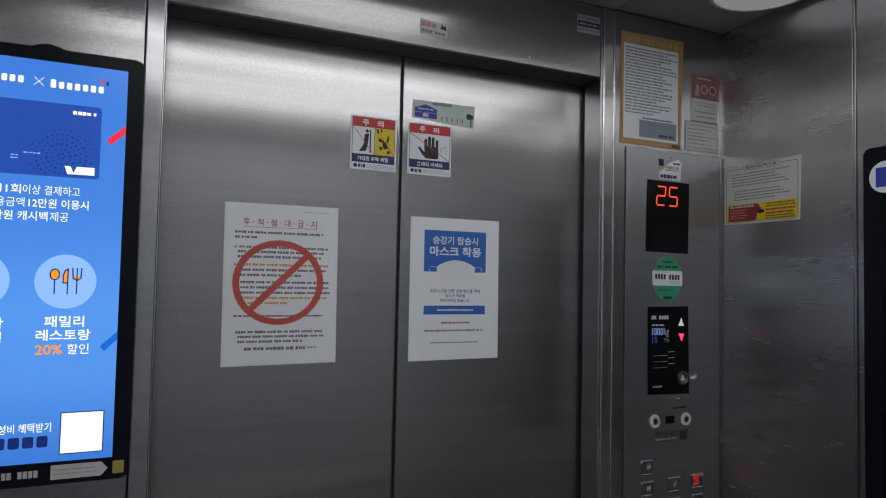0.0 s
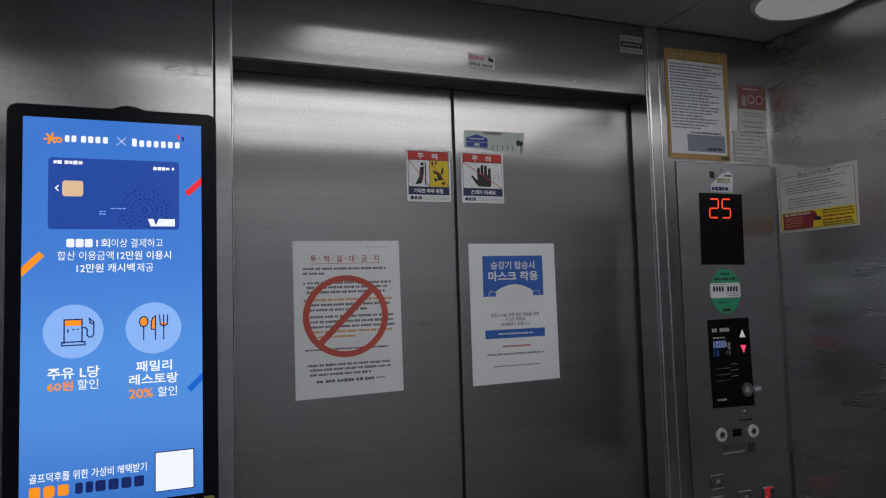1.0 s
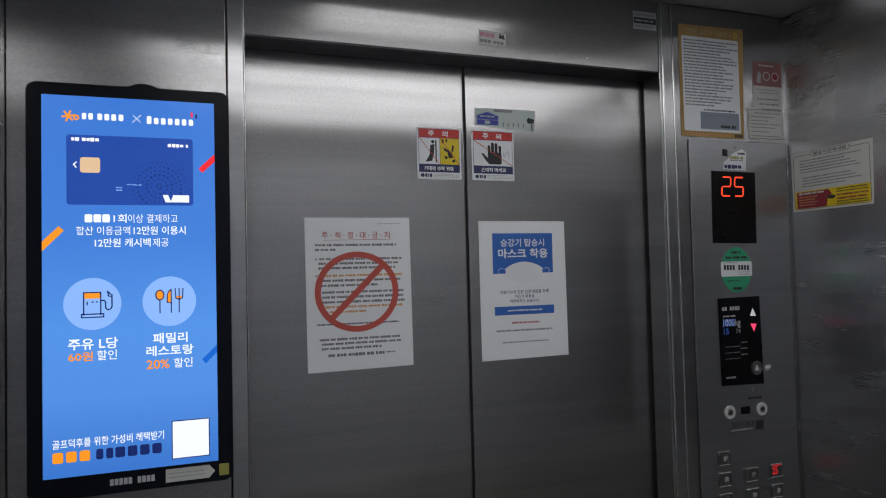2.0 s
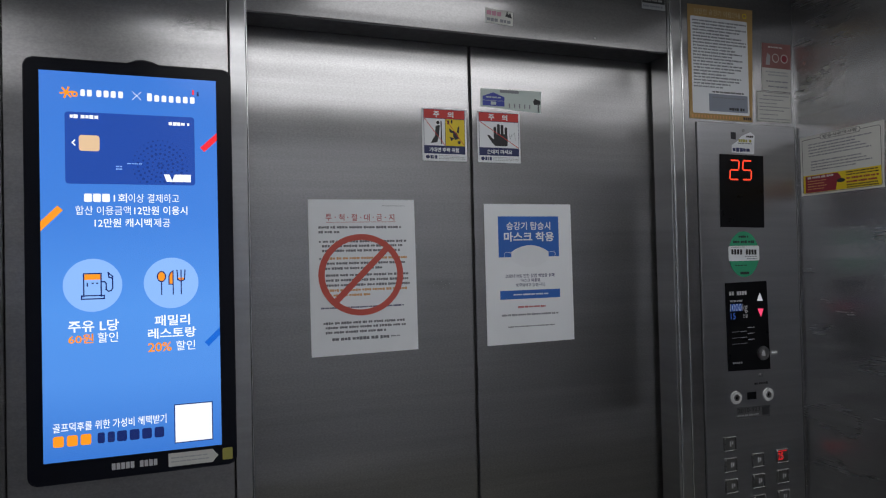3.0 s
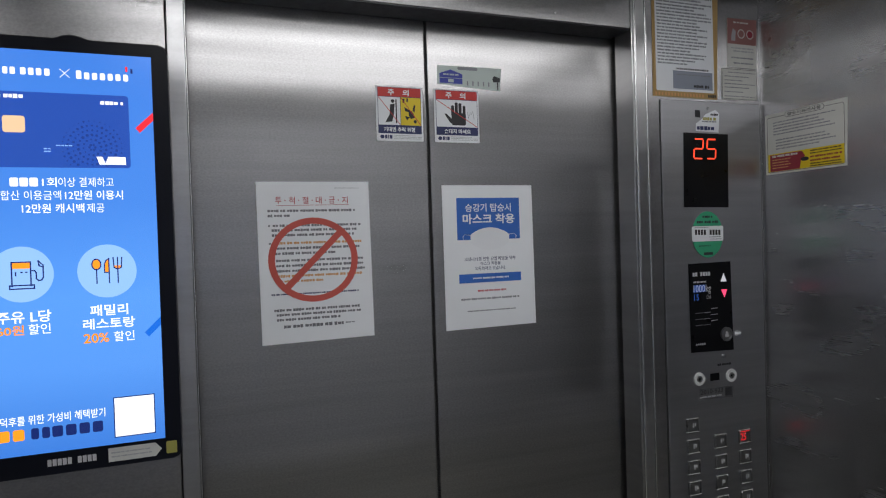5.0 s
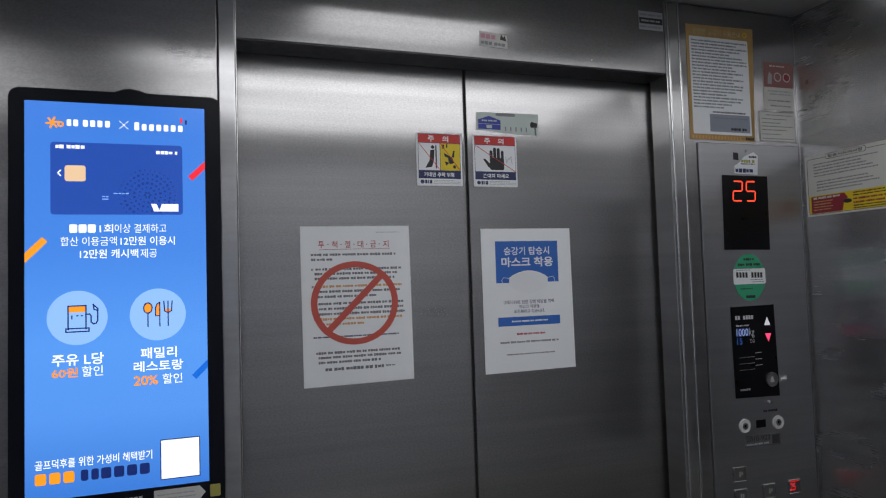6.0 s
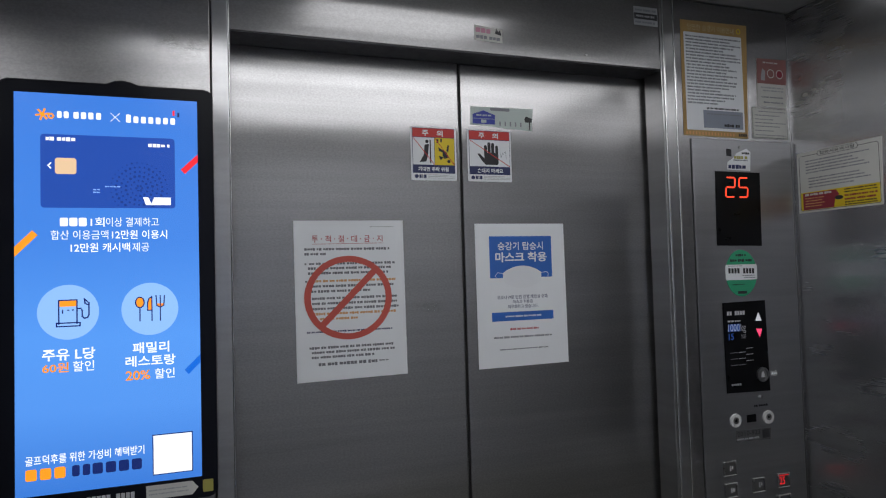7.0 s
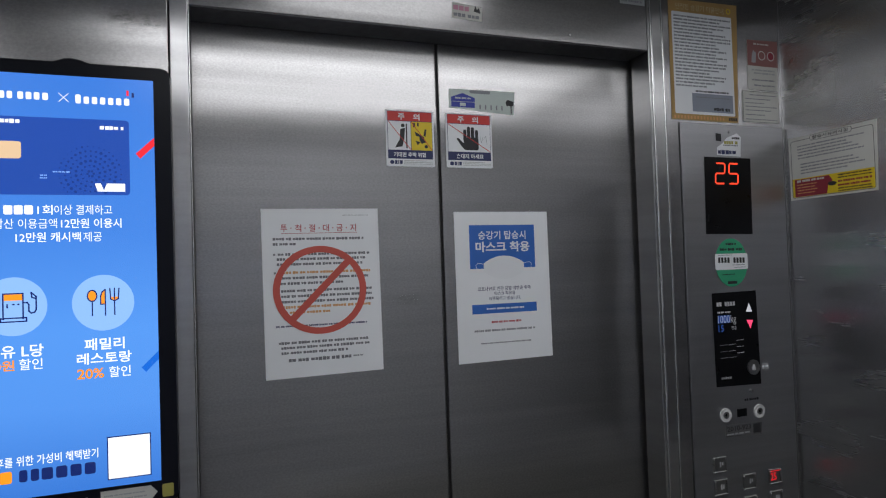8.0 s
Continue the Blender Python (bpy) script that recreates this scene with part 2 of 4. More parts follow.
def box(bm, x0, x1, y0, y1, z0, z1, bevel=0.0, segs=2):
    g = bmesh.ops.create_cube(bm, size=1.0)
    bmesh.ops.scale(bm, vec=(x1 - x0, y1 - y0, z1 - z0), verts=g["verts"])
    bmesh.ops.translate(bm, vec=((x0 + x1) / 2, (y0 + y1) / 2, (z0 + z1) / 2), verts=g["verts"])
    if bevel:
        edges = list({e for v in g["verts"] for e in v.link_edges})
        bmesh.ops.bevel(bm, geom=edges, offset=bevel, segments=segs, affect="EDGES", profile=0.5)
    return bm


def slab(x0, x1, y0, y1, z0, z1, bevel=0.0):
    return box(bmesh.new(), x0, x1, y0, y1, z0, z1, bevel)


def prism(bm, pts, d0, d1):
    """An outline of (x, z) points, from d0 to d1 in front of the wall."""
    back = [bm.verts.new((x, -d0, z)) for x, z in pts]
    face = [bm.verts.new((x, -d1, z)) for x, z in pts]
    bm.faces.new(face)
    bm.faces.new(back[::-1])
    n = len(pts)
    for i in range(n):
        bm.faces.new((back[i], back[(i + 1) % n], face[(i + 1) % n], face[i]))
    return bm


def rounded(x0, x1, z0, z1, r, steps=6):
    pts = []
    for cx, cz, a0 in ((x1 - r, z1 - r, 0), (x0 + r, z1 - r, 90), (x0 + r, z0 + r, 180), (x1 - r, z0 + r, 270)):
        for k in range(steps + 1):
            a = radians(a0 + 90 * k / steps)
            pts.append((cx + r * math.cos(a), cz + r * math.sin(a)))
    return pts


def oval(cx, cz, rx, rz=None, steps=40):
    rz = rz or rx
    return [(cx + rx * math.cos(2 * math.pi * k / steps), cz + rz * math.sin(2 * math.pi * k / steps)) for k in range(steps)]


def rect(x0, x1, z0, z1):
    return [(x0, z0), (x1, z0), (x1, z1), (x0, z1)]


def stroke(bm, pts, w, d0, d1, closed=False):
    """A line of even width along the points."""
    n = len(pts)
    for i in range(n if closed else n - 1):
        (x0, z0), (x1, z1) = pts[i], pts[(i + 1) % n]
        dx, dz = x1 - x0, z1 - z0
        k = math.hypot(dx, dz) or 1
        dx, dz = dx / k * w / 2, dz / k * w / 2
        prism(bm, [(x0 - dx - dz, z0 - dz + dx), (x0 - dx + dz, z0 - dz - dx), (x1 + dx + dz, z1 + dz - dx), (x1 + dx - dz, z1 + dz + dx)], d0, d1)
    return bm


def ring(bm, cx, cz, r0, r1, d0, d1, steps=48, rz=1.0):
    inner0, inner1, outer0, outer1 = [], [], [], []
    for k in range(steps):
        a = 2 * math.pi * k / steps
        c, s = math.cos(a), math.sin(a) * rz
        inner0.append(bm.verts.new((cx + r0 * c, -d0, cz + r0 * s)))
        inner1.append(bm.verts.new((cx + r0 * c, -d1, cz + r0 * s)))
        outer0.append(bm.verts.new((cx + r1 * c, -d0, cz + r1 * s)))
        outer1.append(bm.verts.new((cx + r1 * c, -d1, cz + r1 * s)))
    for k in range(steps):
        j = (k + 1) % steps
        for a, b in ((inner1, outer1), (outer1, outer0), (outer0, inner0), (inner0, inner1)):
            bm.faces.new((a[k], a[j], b[j], b[k]))
    return bm


class Board:
    """A flat thing on a wall. Points are given as (along the wall, height) of the place, and kept about its base."""

    def __init__(self, name, u, z, wall, label, category, group=""):
        self.u, self.z, self.lift = u, z, 0.0
        self.root = new(name)
        turn = {"door": pose(u, 0, z), "front": pose(u, FRONT, z), "right": pose(RIGHT, -u, z, 0, 0, -90), "plate": pose(u, FRONT - 0.004, z)}
        self.root.matrix_world = turn[wall]
        tagged(self.root, label, category, group)

    def at(self, pts):
        return [(x - self.u, z - self.z) for x, z in pts]

    def flat(self, name, pts, d0, d1, mat, label="", parent=None):
        return part(name, prism(bmesh.new(), self.at(pts), d0 + self.lift, d1 + self.lift), mat, parent or self.root, label)

    def flats(self, name, outlines, d0, d1, mat, label="", parent=None, joined=True):
        if not joined:
            return [self.flat(name, pts, d0, d1, mat, label, parent) for pts in outlines]
        bm = bmesh.new()
        for k, pts in enumerate(outlines):
            e = self.lift + 0.00004 * min(k, 6)
            prism(bm, self.at(pts), d0 + e, d1 + e)
        return part(name, bm, mat, parent or self.root, label)

    def skin(self, name, x0, x1, z0, z1, d, mat):
        """A film with no thickness of its own, such as a dried smear."""
        bm = bmesh.new()
        bm.faces.new([bm.verts.new((x, -d, z)) for x, z in self.at(rect(x0, x1, z0, z1))])
        return part(name, bm, mat, self.root)

    def line(self, name, runs, w, d0, d1, mat, label="", parent=None):
        bm = bmesh.new()
        for pts in runs:
            stroke(bm, self.at(pts), w, d0, d1)
        return part(name, bm, mat, parent or self.root, label)

    def ring(self, name, cx, cz, r0, r1, d0, d1, mat, label="", parent=None, rz=1.0):
        return part(name, ring(bmesh.new(), cx - self.u, cz - self.z, r0, r1, d0 + self.lift, d1 + self.lift, 48, rz), mat, parent or self.root, label)

    def bars(self, x0, x1, z, h, d, mat, seed=0, name="text_line", slope=0.0, words=True, parent=None):
        """A line of writing too small to read: plain bars for its words."""
        rnd, x, bm = random.Random(seed), x0, bmesh.new()
        left = rnd.randint(2, 5)
        while x < x1 - h * 0.5:
            w = min(rnd.uniform(0.62, 0.98) * h, x1 - x) if words else x1 - x0
            za, tall = z + slope * (x - x0), h * (rnd.uniform(0.32, 0.46) if words else 0.5)
            prism(bm, self.at([(x, za - tall), (x + w, za - tall), (x + w, za + tall), (x, za + tall)]), d + self.lift, d + self.lift + 0.0002)
            left -= 1
            x += w + h * (rnd.uniform(0.10, 0.22) if left else 0.6)
            left = left or rnd.randint(2, 5)
        return tagged(part(name, bm, mat, parent or self.root), kind="stuff")

    def letters(self, text, x0, x1, z0, z1, d, mat, bold=0.0, name="lettering", label="", parent=None):
        """Writing that can be read, fitted into its box."""
        cu = bpy.data.curves.new("writing", "FONT")
        cu.body, cu.resolution_u, cu.offset = text, 3, bold
        tmp = new("writing", cu)
        bpy.context.view_layer.update()
        me = bpy.data.meshes.new_from_object(tmp.evaluated_get(bpy.context.evaluated_depsgraph_get()))
        bpy.data.objects.remove(tmp)
        bpy.data.curves.remove(cu)
        co = np.empty(len(me.vertices) * 3, dtype=np.float32)
        me.vertices.foreach_get("co", co)
        co = co.reshape(-1, 3)
        lo, hi = co.min(0), co.max(0)
        out = np.zeros_like(co)
        out[:, 0] = (co[:, 0] - lo[0]) / (hi[0] - lo[0]) * (x1 - x0) + x0 - self.u
        out[:, 2] = (co[:, 1] - lo[1]) / (hi[1] - lo[1]) * (z1 - z0) + z0 - self.z
        out[:, 1] = -d - self.lift
        me.vertices.foreach_set("co", out.ravel())
        me.materials.clear()
        me.materials.append(mat)
        ob = new(name, me)
        ob.parent = parent or self.root
        if label:
            ob["label"] = label
        return ob


# ---- large structure ----
solid("floor", slab(LEFT - 0.05, RIGHT + 0.05, BACK - 0.05, 0.1, -0.05, 0.0), FLOOR_STONE, "grey speckled stone floor of the lift car", "floor", "structure")
solid("wall_front_left", slab(LEFT, -0.460, FRONT, 0.06, 0, TOP, 0.0015), WALL_STEEL, "rippled brushed stainless steel front wall panel", "wall", "structure")
solid("wall_front_right", slab(0.488, RIGHT, FRONT, 0.06, 0, TOP, 0.001), WALL_STEEL, "brushed stainless steel front return panel behind the controls", "wall", "structure")
solid("wall_header", slab(OPEN_L + 0.001, OPEN_R - 0.001, FRONT, 0.06, OPEN_T, TOP, 0.0015), WALL_STEEL, "brushed stainless steel header panel above the lift door", "wall", "structure")
# thin added sheet whose dark colour gives the header's underside its shade
solid("trim_header_shade", slab(OPEN_L + 0.003, OPEN_R - 0.003, FRONT + 0.0015, -0.003, OPEN_T - 0.0022, OPEN_T - 0.0002, 0.0006), SOFFIT_SHADE, "added dark sheet standing in for shade under the door header", "trim", "structure")
solid("wall_left", slab(LEFT - 0.05, LEFT - 0.001, BACK, 0.06, 0, TOP), SIDE_STEEL, "brushed stainless steel side wall of the lift car", "wall", "structure")
wall_back = new("wall_back")
wall_back.matrix_world = pose(0.0, BACK, 0.0)
tagged(wall_back, "pale satin back wall over a beige kick panel", "wall", "", "structure")
part("panel", slab(LEFT - 0.05, RIGHT + 0.05, -0.05, 0.0, 0.74, TOP), BACK_PANEL, wall_back)
part("panel", slab(LEFT - 0.05, RIGHT + 0.05, -0.05, -0.004, 0, 0.738), BACK_LOW, wall_back, "beige kick panel")


def handrail(z, x0, x1, r=0.017, gap=0.05):
    """A polished tube along the back wall on three short brackets."""
    root = new("handrail")
    root.matrix_world = pose((x0 + x1) / 2, BACK, z)
    tagged(root, "polished steel tube handrail along the back wall", "handrail")
    half, bm = (x1 - x0) / 2, bmesh.new()
    bmesh.ops.create_cone(bm, cap_ends=True, segments=20, radius1=r, radius2=r, depth=2 * half, matrix=pose(0, gap, 0, 0, 90, 0))
    tube = part("rail", bm, BEAD_STEEL, root)
    for p in tube.data.polygons:
        p.use_smooth = len(p.vertices) == 4
    for x in (-half * 0.85, 0.0, half * 0.85):
        bm = bmesh.new()
        bmesh.ops.create_cone(bm, cap_ends=True, segments=12, radius1=0.006, radius2=0.006, depth=gap, matrix=pose(x, gap / 2, -0.004, 90, 0, 0))
        bmesh.ops.create_cone(bm, cap_ends=True, segments=16, radius1=0.018, radius2=0.016, depth=0.006, matrix=pose(x, 0.003, -0.004, 90, 0, 0))
        part("bracket", bm, BUTTON_STEEL, root)


handrail(0.775, -0.70, 0.70)
# black backing hidden behind the leaves, added only to stop light
solid("wall_light_block", slab(-0.70, 0.70, 0.075, 0.10, 0, TOP), DARK_GAP, "unseen black backing behind the lift door, added to block light", "wall", "structure")

wall_right = new("wall_right")
wall_right.matrix_world = pose(RIGHT, -0.75, 0)
tagged(wall_right, "brushed stainless steel side wall in upright panels", "wall", "", "structure")
part("wall_core", slab(0.004, 0.05, BACK + 0.75, 0.81, 0, TOP), DARK_GAP, wall_right)
part("panel", slab(0, 0.004, 0.358, 0.75 + FRONT + 0.06, 0, TOP, 0.0008), SIDE_STEEL, wall_right)
part("panel", slab(0, 0.004, BACK + 0.75, 0.350, 0, TOP, 0.0008), SIDE_STEEL, wall_right)
part("joint_strip", slab(-0.0015, 0.004, 0.3515, 0.3565, 0, TOP, 0.0008), TRIM_STEEL, wall_right, "bright narrow steel joint strip")

for x0, x1, y0, y1, mat in ((-0.458, OPEN_L, FRONT - 0.003, -0.004, TRIM_STEEL), (0.4495, 0.4555, FRONT, -0.010, JAMB_STEEL), (0.4590, 0.4830, FRONT - 0.001, 0.04, JAMB_STEEL)):
    solid("trim", slab(x0, x1, y0, y1, 0, TOP, 0.0015), mat, "brushed steel upright door jamb strip", "trim", "structure")


def bead(x, r, face=FRONT):
    """A rolled sheet edge: a thin upright half round."""
    bm, steps = bmesh.new(), 10
    pts = [(x + r * math.cos(math.pi * k / steps), face - 0.0005 - r * math.sin(math.pi * k / steps)) for k in range(steps + 1)] + [(x - r, face + 0.01), (x + r, face + 0.01)]
    low, high = [bm.verts.new((a, b, 0)) for a, b in pts], [bm.verts.new((a, b, TOP)) for a, b in pts]
    for k in range(len(pts)):
        bm.faces.new((low[k], low[(k + 1) % len(pts)], high[(k + 1) % len(pts)], high[k]))
    ob = solid("trim", bm, BEAD_STEEL, "bright rolled steel edge of the door jamb", "trim", "structure")
    for p in ob.data.polygons:
        p.use_smooth = True


bead(0.4572, 0.0016)
bead(0.4850, 0.0016)
bead(-0.4298, 0.0012, FRONT - 0.002)
solid("trim", slab(OPEN_L + 0.0003, OPEN_L + 0.0028, -0.050, -0.0008, 0, OPEN_T - 0.003), RUBBER, "dark rubber joint between jamb and door leaf", "trim", "structure")
solid("trim", slab(RIGHT - 0.0022, RIGHT - 0.0005, FRONT - 0.0012, FRONT + 0.02, 0, TOP), TRIM_STEEL, "narrow steel joint in the wall corner", "trim", "structure")
solid("trim", slab(-0.4605, -0.4575, -0.060, 0.04, 0, TOP), DARK_GAP, "dark shadow joint beside the door jamb", "trim", "structure")
solid("trim", slab(0.4848, 0.4878, -0.060, 0.04, 0, TOP), DARK_GAP, "dark shadow joint beside the control panel", "trim", "structure")

# the ceiling: a paler middle panel between two edge panels, with open joints
bm = bmesh.new()
box(bm, -0.468, 0.487, BACK, FRONT - 0.002, TOP, TOP + 0.02, 0.001)
me_split = len(bm.faces)
box(bm, LEFT, -0.472, BACK, FRONT - 0.002, TOP + 0.001, TOP + 0.02, 0.001)
box(bm, 0.491, RIGHT, BACK, FRONT - 0.002, TOP + 0.001, TOP + 0.02, 0.001)
box(bm, LEFT - 0.05, RIGHT + 0.05, BACK - 0.05, 0.1, TOP + 0.02, TOP + 0.05)
ceiling = solid("ceiling", bm, CEILING_PAINT, "pale grey painted lift ceiling with darker edge panels", "ceiling", "structure")
ceiling.data.materials.append(CEILING_EDGE)
for poly in ceiling.data.polygons[me_split:]:
    poly.material_index = 1

# lift door: two leaves that meet in the middle
door = new("door_1")
door.matrix_world = pose(SEAM, 0, 0)
tagged(door, "closed two-leaf brushed stainless steel lift door", "door", "", "structure")
for x0, x1, xe in ((-0.475, -0.0045, -0.0045), (0.0005, 0.475, 0.0005)):
    leaf = part("leaf", slab(x0, x1, 0, 0.030, 0.006, OPEN_T + 0.03, 0.0022), DOOR_STEEL, door)
part("edge_seal", slab(-0.0044, 0.0004, 0.006, 0.028, 0.006, OPEN_T + 0.03), RUBBER, door, "black rubber edge seal")


# ---- ceiling lights ----
def panel_light(x0, x1, y0, y1, lamp=None):
    """A shallow lit panel under the ceiling."""
    cx, cy, w, h = (x0 + x1) / 2, (y0 + y1) / 2, (x1 - x0) / 2, (y1 - y0) / 2
    root = new("ceiling_light")
    root.matrix_world = pose(cx, cy, TOP)
    tagged(root, "lit white rectangular ceiling light panel", "ceiling light", "ceiling light panels")
    bm, e = bmesh.new(), 0.006
    for a0, a1, b0, b1 in ((-w - e, w + e, -h - e, -h), (-w - e, w + e, h, h + e), (-w - e, -w, -h, h), (w, w + e, -h, h)):
        box(bm, a0, a1, b0, b1, -0.012, 0, 0.002)
    part("frame", bm, TRIM_STEEL, root)
    part("diffuser", slab(-w, w, -h, h, -0.008, -0.002), lamp or DIFFUSER, root, "glowing white diffuser")


def disc_light(x, y):
    root = new("ceiling_light")
    root.matrix_world = pose(x, y, TOP)
    tagged(root, "round frosted ceiling light, dimly lit", "ceiling light")
    for nm, r0, r1, h, mat in (("rim", 0.1, 0.108, 0.010, WHITE_PLASTIC), ("lens", 0.0, 0.1005, 0.013, DISC_LENS)):
        bm, prof, steps = bmesh.new(), [], 56
        prof = [(r0, 0), (r0, -h), (r1 - 0.003, -h), (r1, -h * 0.6), (r1, 0)] if r0 else [(r1, -0.004), (r1 * 0.97, -0.010), (r1 * 0.7, -h), (0.001, -h - 0.002)]
        rows = [[bm.verts.new((r * math.cos(2 * math.pi * k / steps), r * math.sin(2 * math.pi * k / steps), z)) for k in range(steps)] for r, z in prof]
        for a, b in zip(rows, rows[1:]):
            for k in range(steps):
                bm.faces.new((a[k], a[(k + 1) % steps], b[(k + 1) % steps], b[k]))
        if not r0:
            bm.faces.new(rows[-1])
        ob = part(nm, bm, mat, root)
        for p in ob.data.polygons:
            p.use_smooth = True


panel_light(-0.27, 0.16, -0.405, -0.25, DIFFUSER_FRONT)
panel_light(-0.32, 0.72, -0.565, -0.42, DIFFUSER_EDGE)
panel_light(-0.60, 0.72, -0.74, -0.58)
panel_light(-0.60, 0.72, -1.075, -0.765, DIFFUSER_MIDDLE)
panel_light(-0.60, 0.72, -1.22, -1.10, DIFFUSER_BACK)
disc_light(0.682, -0.296)


# ---- advertising display beside the door ----
def advertising_display():
    b = Board("advertising_display", -0.605, 1.341, "front", "black wall-mounted upright advertising screen showing a blue card advert", "screen")
    body = prism(bmesh.new(), b.at(rounded(-0.7555, -0.4570, 1.338, 1.988, 0.012)), 0.0, 0.030)
    edges = [e for e in body.edges if all(abs(v.co.y + 0.030) < 1e-5 for v in e.verts)]
    bmesh.ops.bevel(body, geom=edges, offset=0.003, segments=3, affect="EDGES")
    part("bezel", body, BLACK_PLASTIC, b.root, "matt black plastic bezel")
    hump = [(-0.622, 1.986), (-0.560, 1.986), (-0.566, 1.9895), (-0.577, 1.994), (-0.590, 1.9965), (-0.600, 1.995), (-0.612, 1.990)]
    b.flat("sensor_hump", hump, 0.004, 0.024, BLACK_PLASTIC)
    pic = b.flat("picture", rect(-0.734, -0.4805, 1.3715, 1.968), 0.029, 0.0308, S_BLUE, "glowing blue advert picture")
    d = 0.0309

    def on(name, pts, mat, k=0, label=""):
        return b.flat(name, pts, d + 0.0003 * k, d + 0.0003 * k + 0.0002, mat, label, pic)

    # top line: two trade marks as plain shapes and a cross
    bm = bmesh.new()
    for k in range(3):
        a = radians(60 * k + 10)
        stroke(bm, b.at([(-0.697 - 0.008 * math.cos(a), 1.9355 - 0.008 * math.sin(a)), (-0.697 + 0.008 * math.cos(a), 1.9355 + 0.008 * math.sin(a))]), 0.0028, d, d + 0.0002)
    ring(bm, -0.686 - b.u, 1.9335 - b.z, 0.002, 0.0045, d, d + 0.0002, 20)
    part("trade_mark", bm, S_ORANGE, pic)
    b.flats("trade_mark", [rounded(x, x + w, 1.931, 1.9415, 0.002, 3) for x, w in ((-0.678, 0.0062), (-0.669, 0.0066), (-0.656, 0.007), (-0.646, 0.007), (-0.636, 0.007), (-0.6255, 0.007))], d, d + 0.0002, S_WHITE, "", pic, joined=False)
    b.line("cross", [[(-0.605, 1.930), (-0.593, 1.942)], [(-0.605, 1.942), (-0.593, 1.930)]], 0.0008, d, d + 0.0002, S_WHITE, "", pic)
    b.flats("trade_mark", [rounded(-0.584 + 0.0106 * k, -0.577 + 0.0106 * k, 1.9285, 1.9415 if k == 0 else 1.939, 0.002, 3) for k in range(7)], d, d + 0.0002, S_WHITE, "", pic, joined=False)
    on("trade_mark", rect(-0.517, -0.514, 1.943, 1.951), S_RED)
    on("trade_mark", rect(-0.510, -0.507, 1.941, 1.948), S_NAVY)

    # the bank card
    card = on("card", rounded(-0.700, -0.5145, 1.795, 1.906, 0.005), S_CARD, 0, "dark blue bank card picture")
    dots, rnd = [], random.Random(4)
    for r, n, s in ((0.004, 6, 0.0022), (0.012, 12, 0.0016), (0.019, 18, 0.002), (0.026, 24, 0.0016), (0.033, 30, 0.0019), (0.040, 34, 0.0013)):
        for k in range(n):
            a = 2 * math.pi * k / n + r * 9
            x, z = -0.566 + r * math.cos(a), 1.826 + r * math.sin(a)
            if -0.698 < x < -0.517 and 1.798 < z < 1.904:
                dots.append(oval(x, z, s * rnd.uniform(0.7, 1.2), None, 8))
    tagged(b.flats("dot_pattern", dots, d + 0.0003, d + 0.0004, S_CARD_DOT, "", card), kind="stuff")
    on("chip", rounded(-0.681, -0.6525, 1.846, 1.8705, 0.004), S_GOLD, 1, "gold chip")
    b.line("chevron", [[(-0.6865, 1.8625), (-0.690, 1.8585), (-0.6865, 1.8545)]], 0.0018, d + 0.0003, d + 0.0005, S_WHITE, "", card)
    b.bars(-0.693, -0.650, 1.899, 0.0065, d + 0.0003, S_WHITE, 2, "trade_mark", parent=card)
    b.bars(-0.553, -0.522, 1.894, 0.006, d + 0.0003, S_WHITE, 5, "trade_mark", parent=card)
    b.flats("trade_mark", [[(-0.561, 1.812), (-0.553, 1.812), (-0.549, 1.802), (-0.545, 1.812), (-0.521, 1.812), (-0.521, 1.800), (-0.557, 1.800)]], d + 0.0010, d + 0.0012, S_WHITE, "", card, joined=False)
    b.bars(-0.630, -0.620, 1.823, 0.0022, d + 0.0003, S_PALE, 6, parent=card)
    b.bars(-0.630, -0.620, 1.819, 0.0022, d + 0.0003, S_PALE, 7, parent=card)
    b.bars(-0.614, -0.592, 1.828, 0.0022, d + 0.0003, S_PALE, 8, parent=card)

    # offer text
    b.flats("trade_mark", [rounded(x, x + 0.0108, 1.767, 1.780, 0.002, 3) for x in (-0.675, -0.6625, -0.650)], d, d + 0.0002, S_WHITE, "", pic, joined=False)
    b.letters("1회", -0.634, -0.615, 1.7665, 1.7805, d, S_WHITE, 0.012, parent=pic)
    b.letters("이상 결제하고", -0.613, -0.539, 1.7665, 1.7805, d, S_WHITE, 0.0, parent=pic)
    b.letters("합산 이용금액", -0.687, -0.610, 1.747, 1.761, d, S_WHITE, 0.0, parent=pic)
    b.letters("12만원 이용시", -0.605, -0.527, 1.747, 1.761, d, S_WHITE, 0.012, parent=pic)
    b.letters("12만원 캐시백", -0.661, -0.580, 1.7275, 1.7415, d, S_WHITE, 0.012, parent=pic)
    b.letters("제공", -0.577, -0.553, 1.7275, 1.7415, d, S_WHITE, 0.0, parent=pic)

    # slanted confetti strips
    on("red_strip", [(-0.506, 1.857), (-0.500, 1.850), (-0.4805, 1.8695), (-0.4805, 1.882)], S_RED)
    on("orange_strip", [(-0.734, 1.722), (-0.734, 1.737), (-0.711, 1.761), (-0.704, 1.754)], S_ORANGE)
    on("blue_strip", [(-0.504, 1.540), (-0.498, 1.533), (-0.4805, 1.5505), (-0.4805, 1.563)], S_DEEP)

    # fuel offer
    disc = on("offer_disc", oval(-0.6645, 1.638, 0.041), S_PALE)
    w = 0.0019
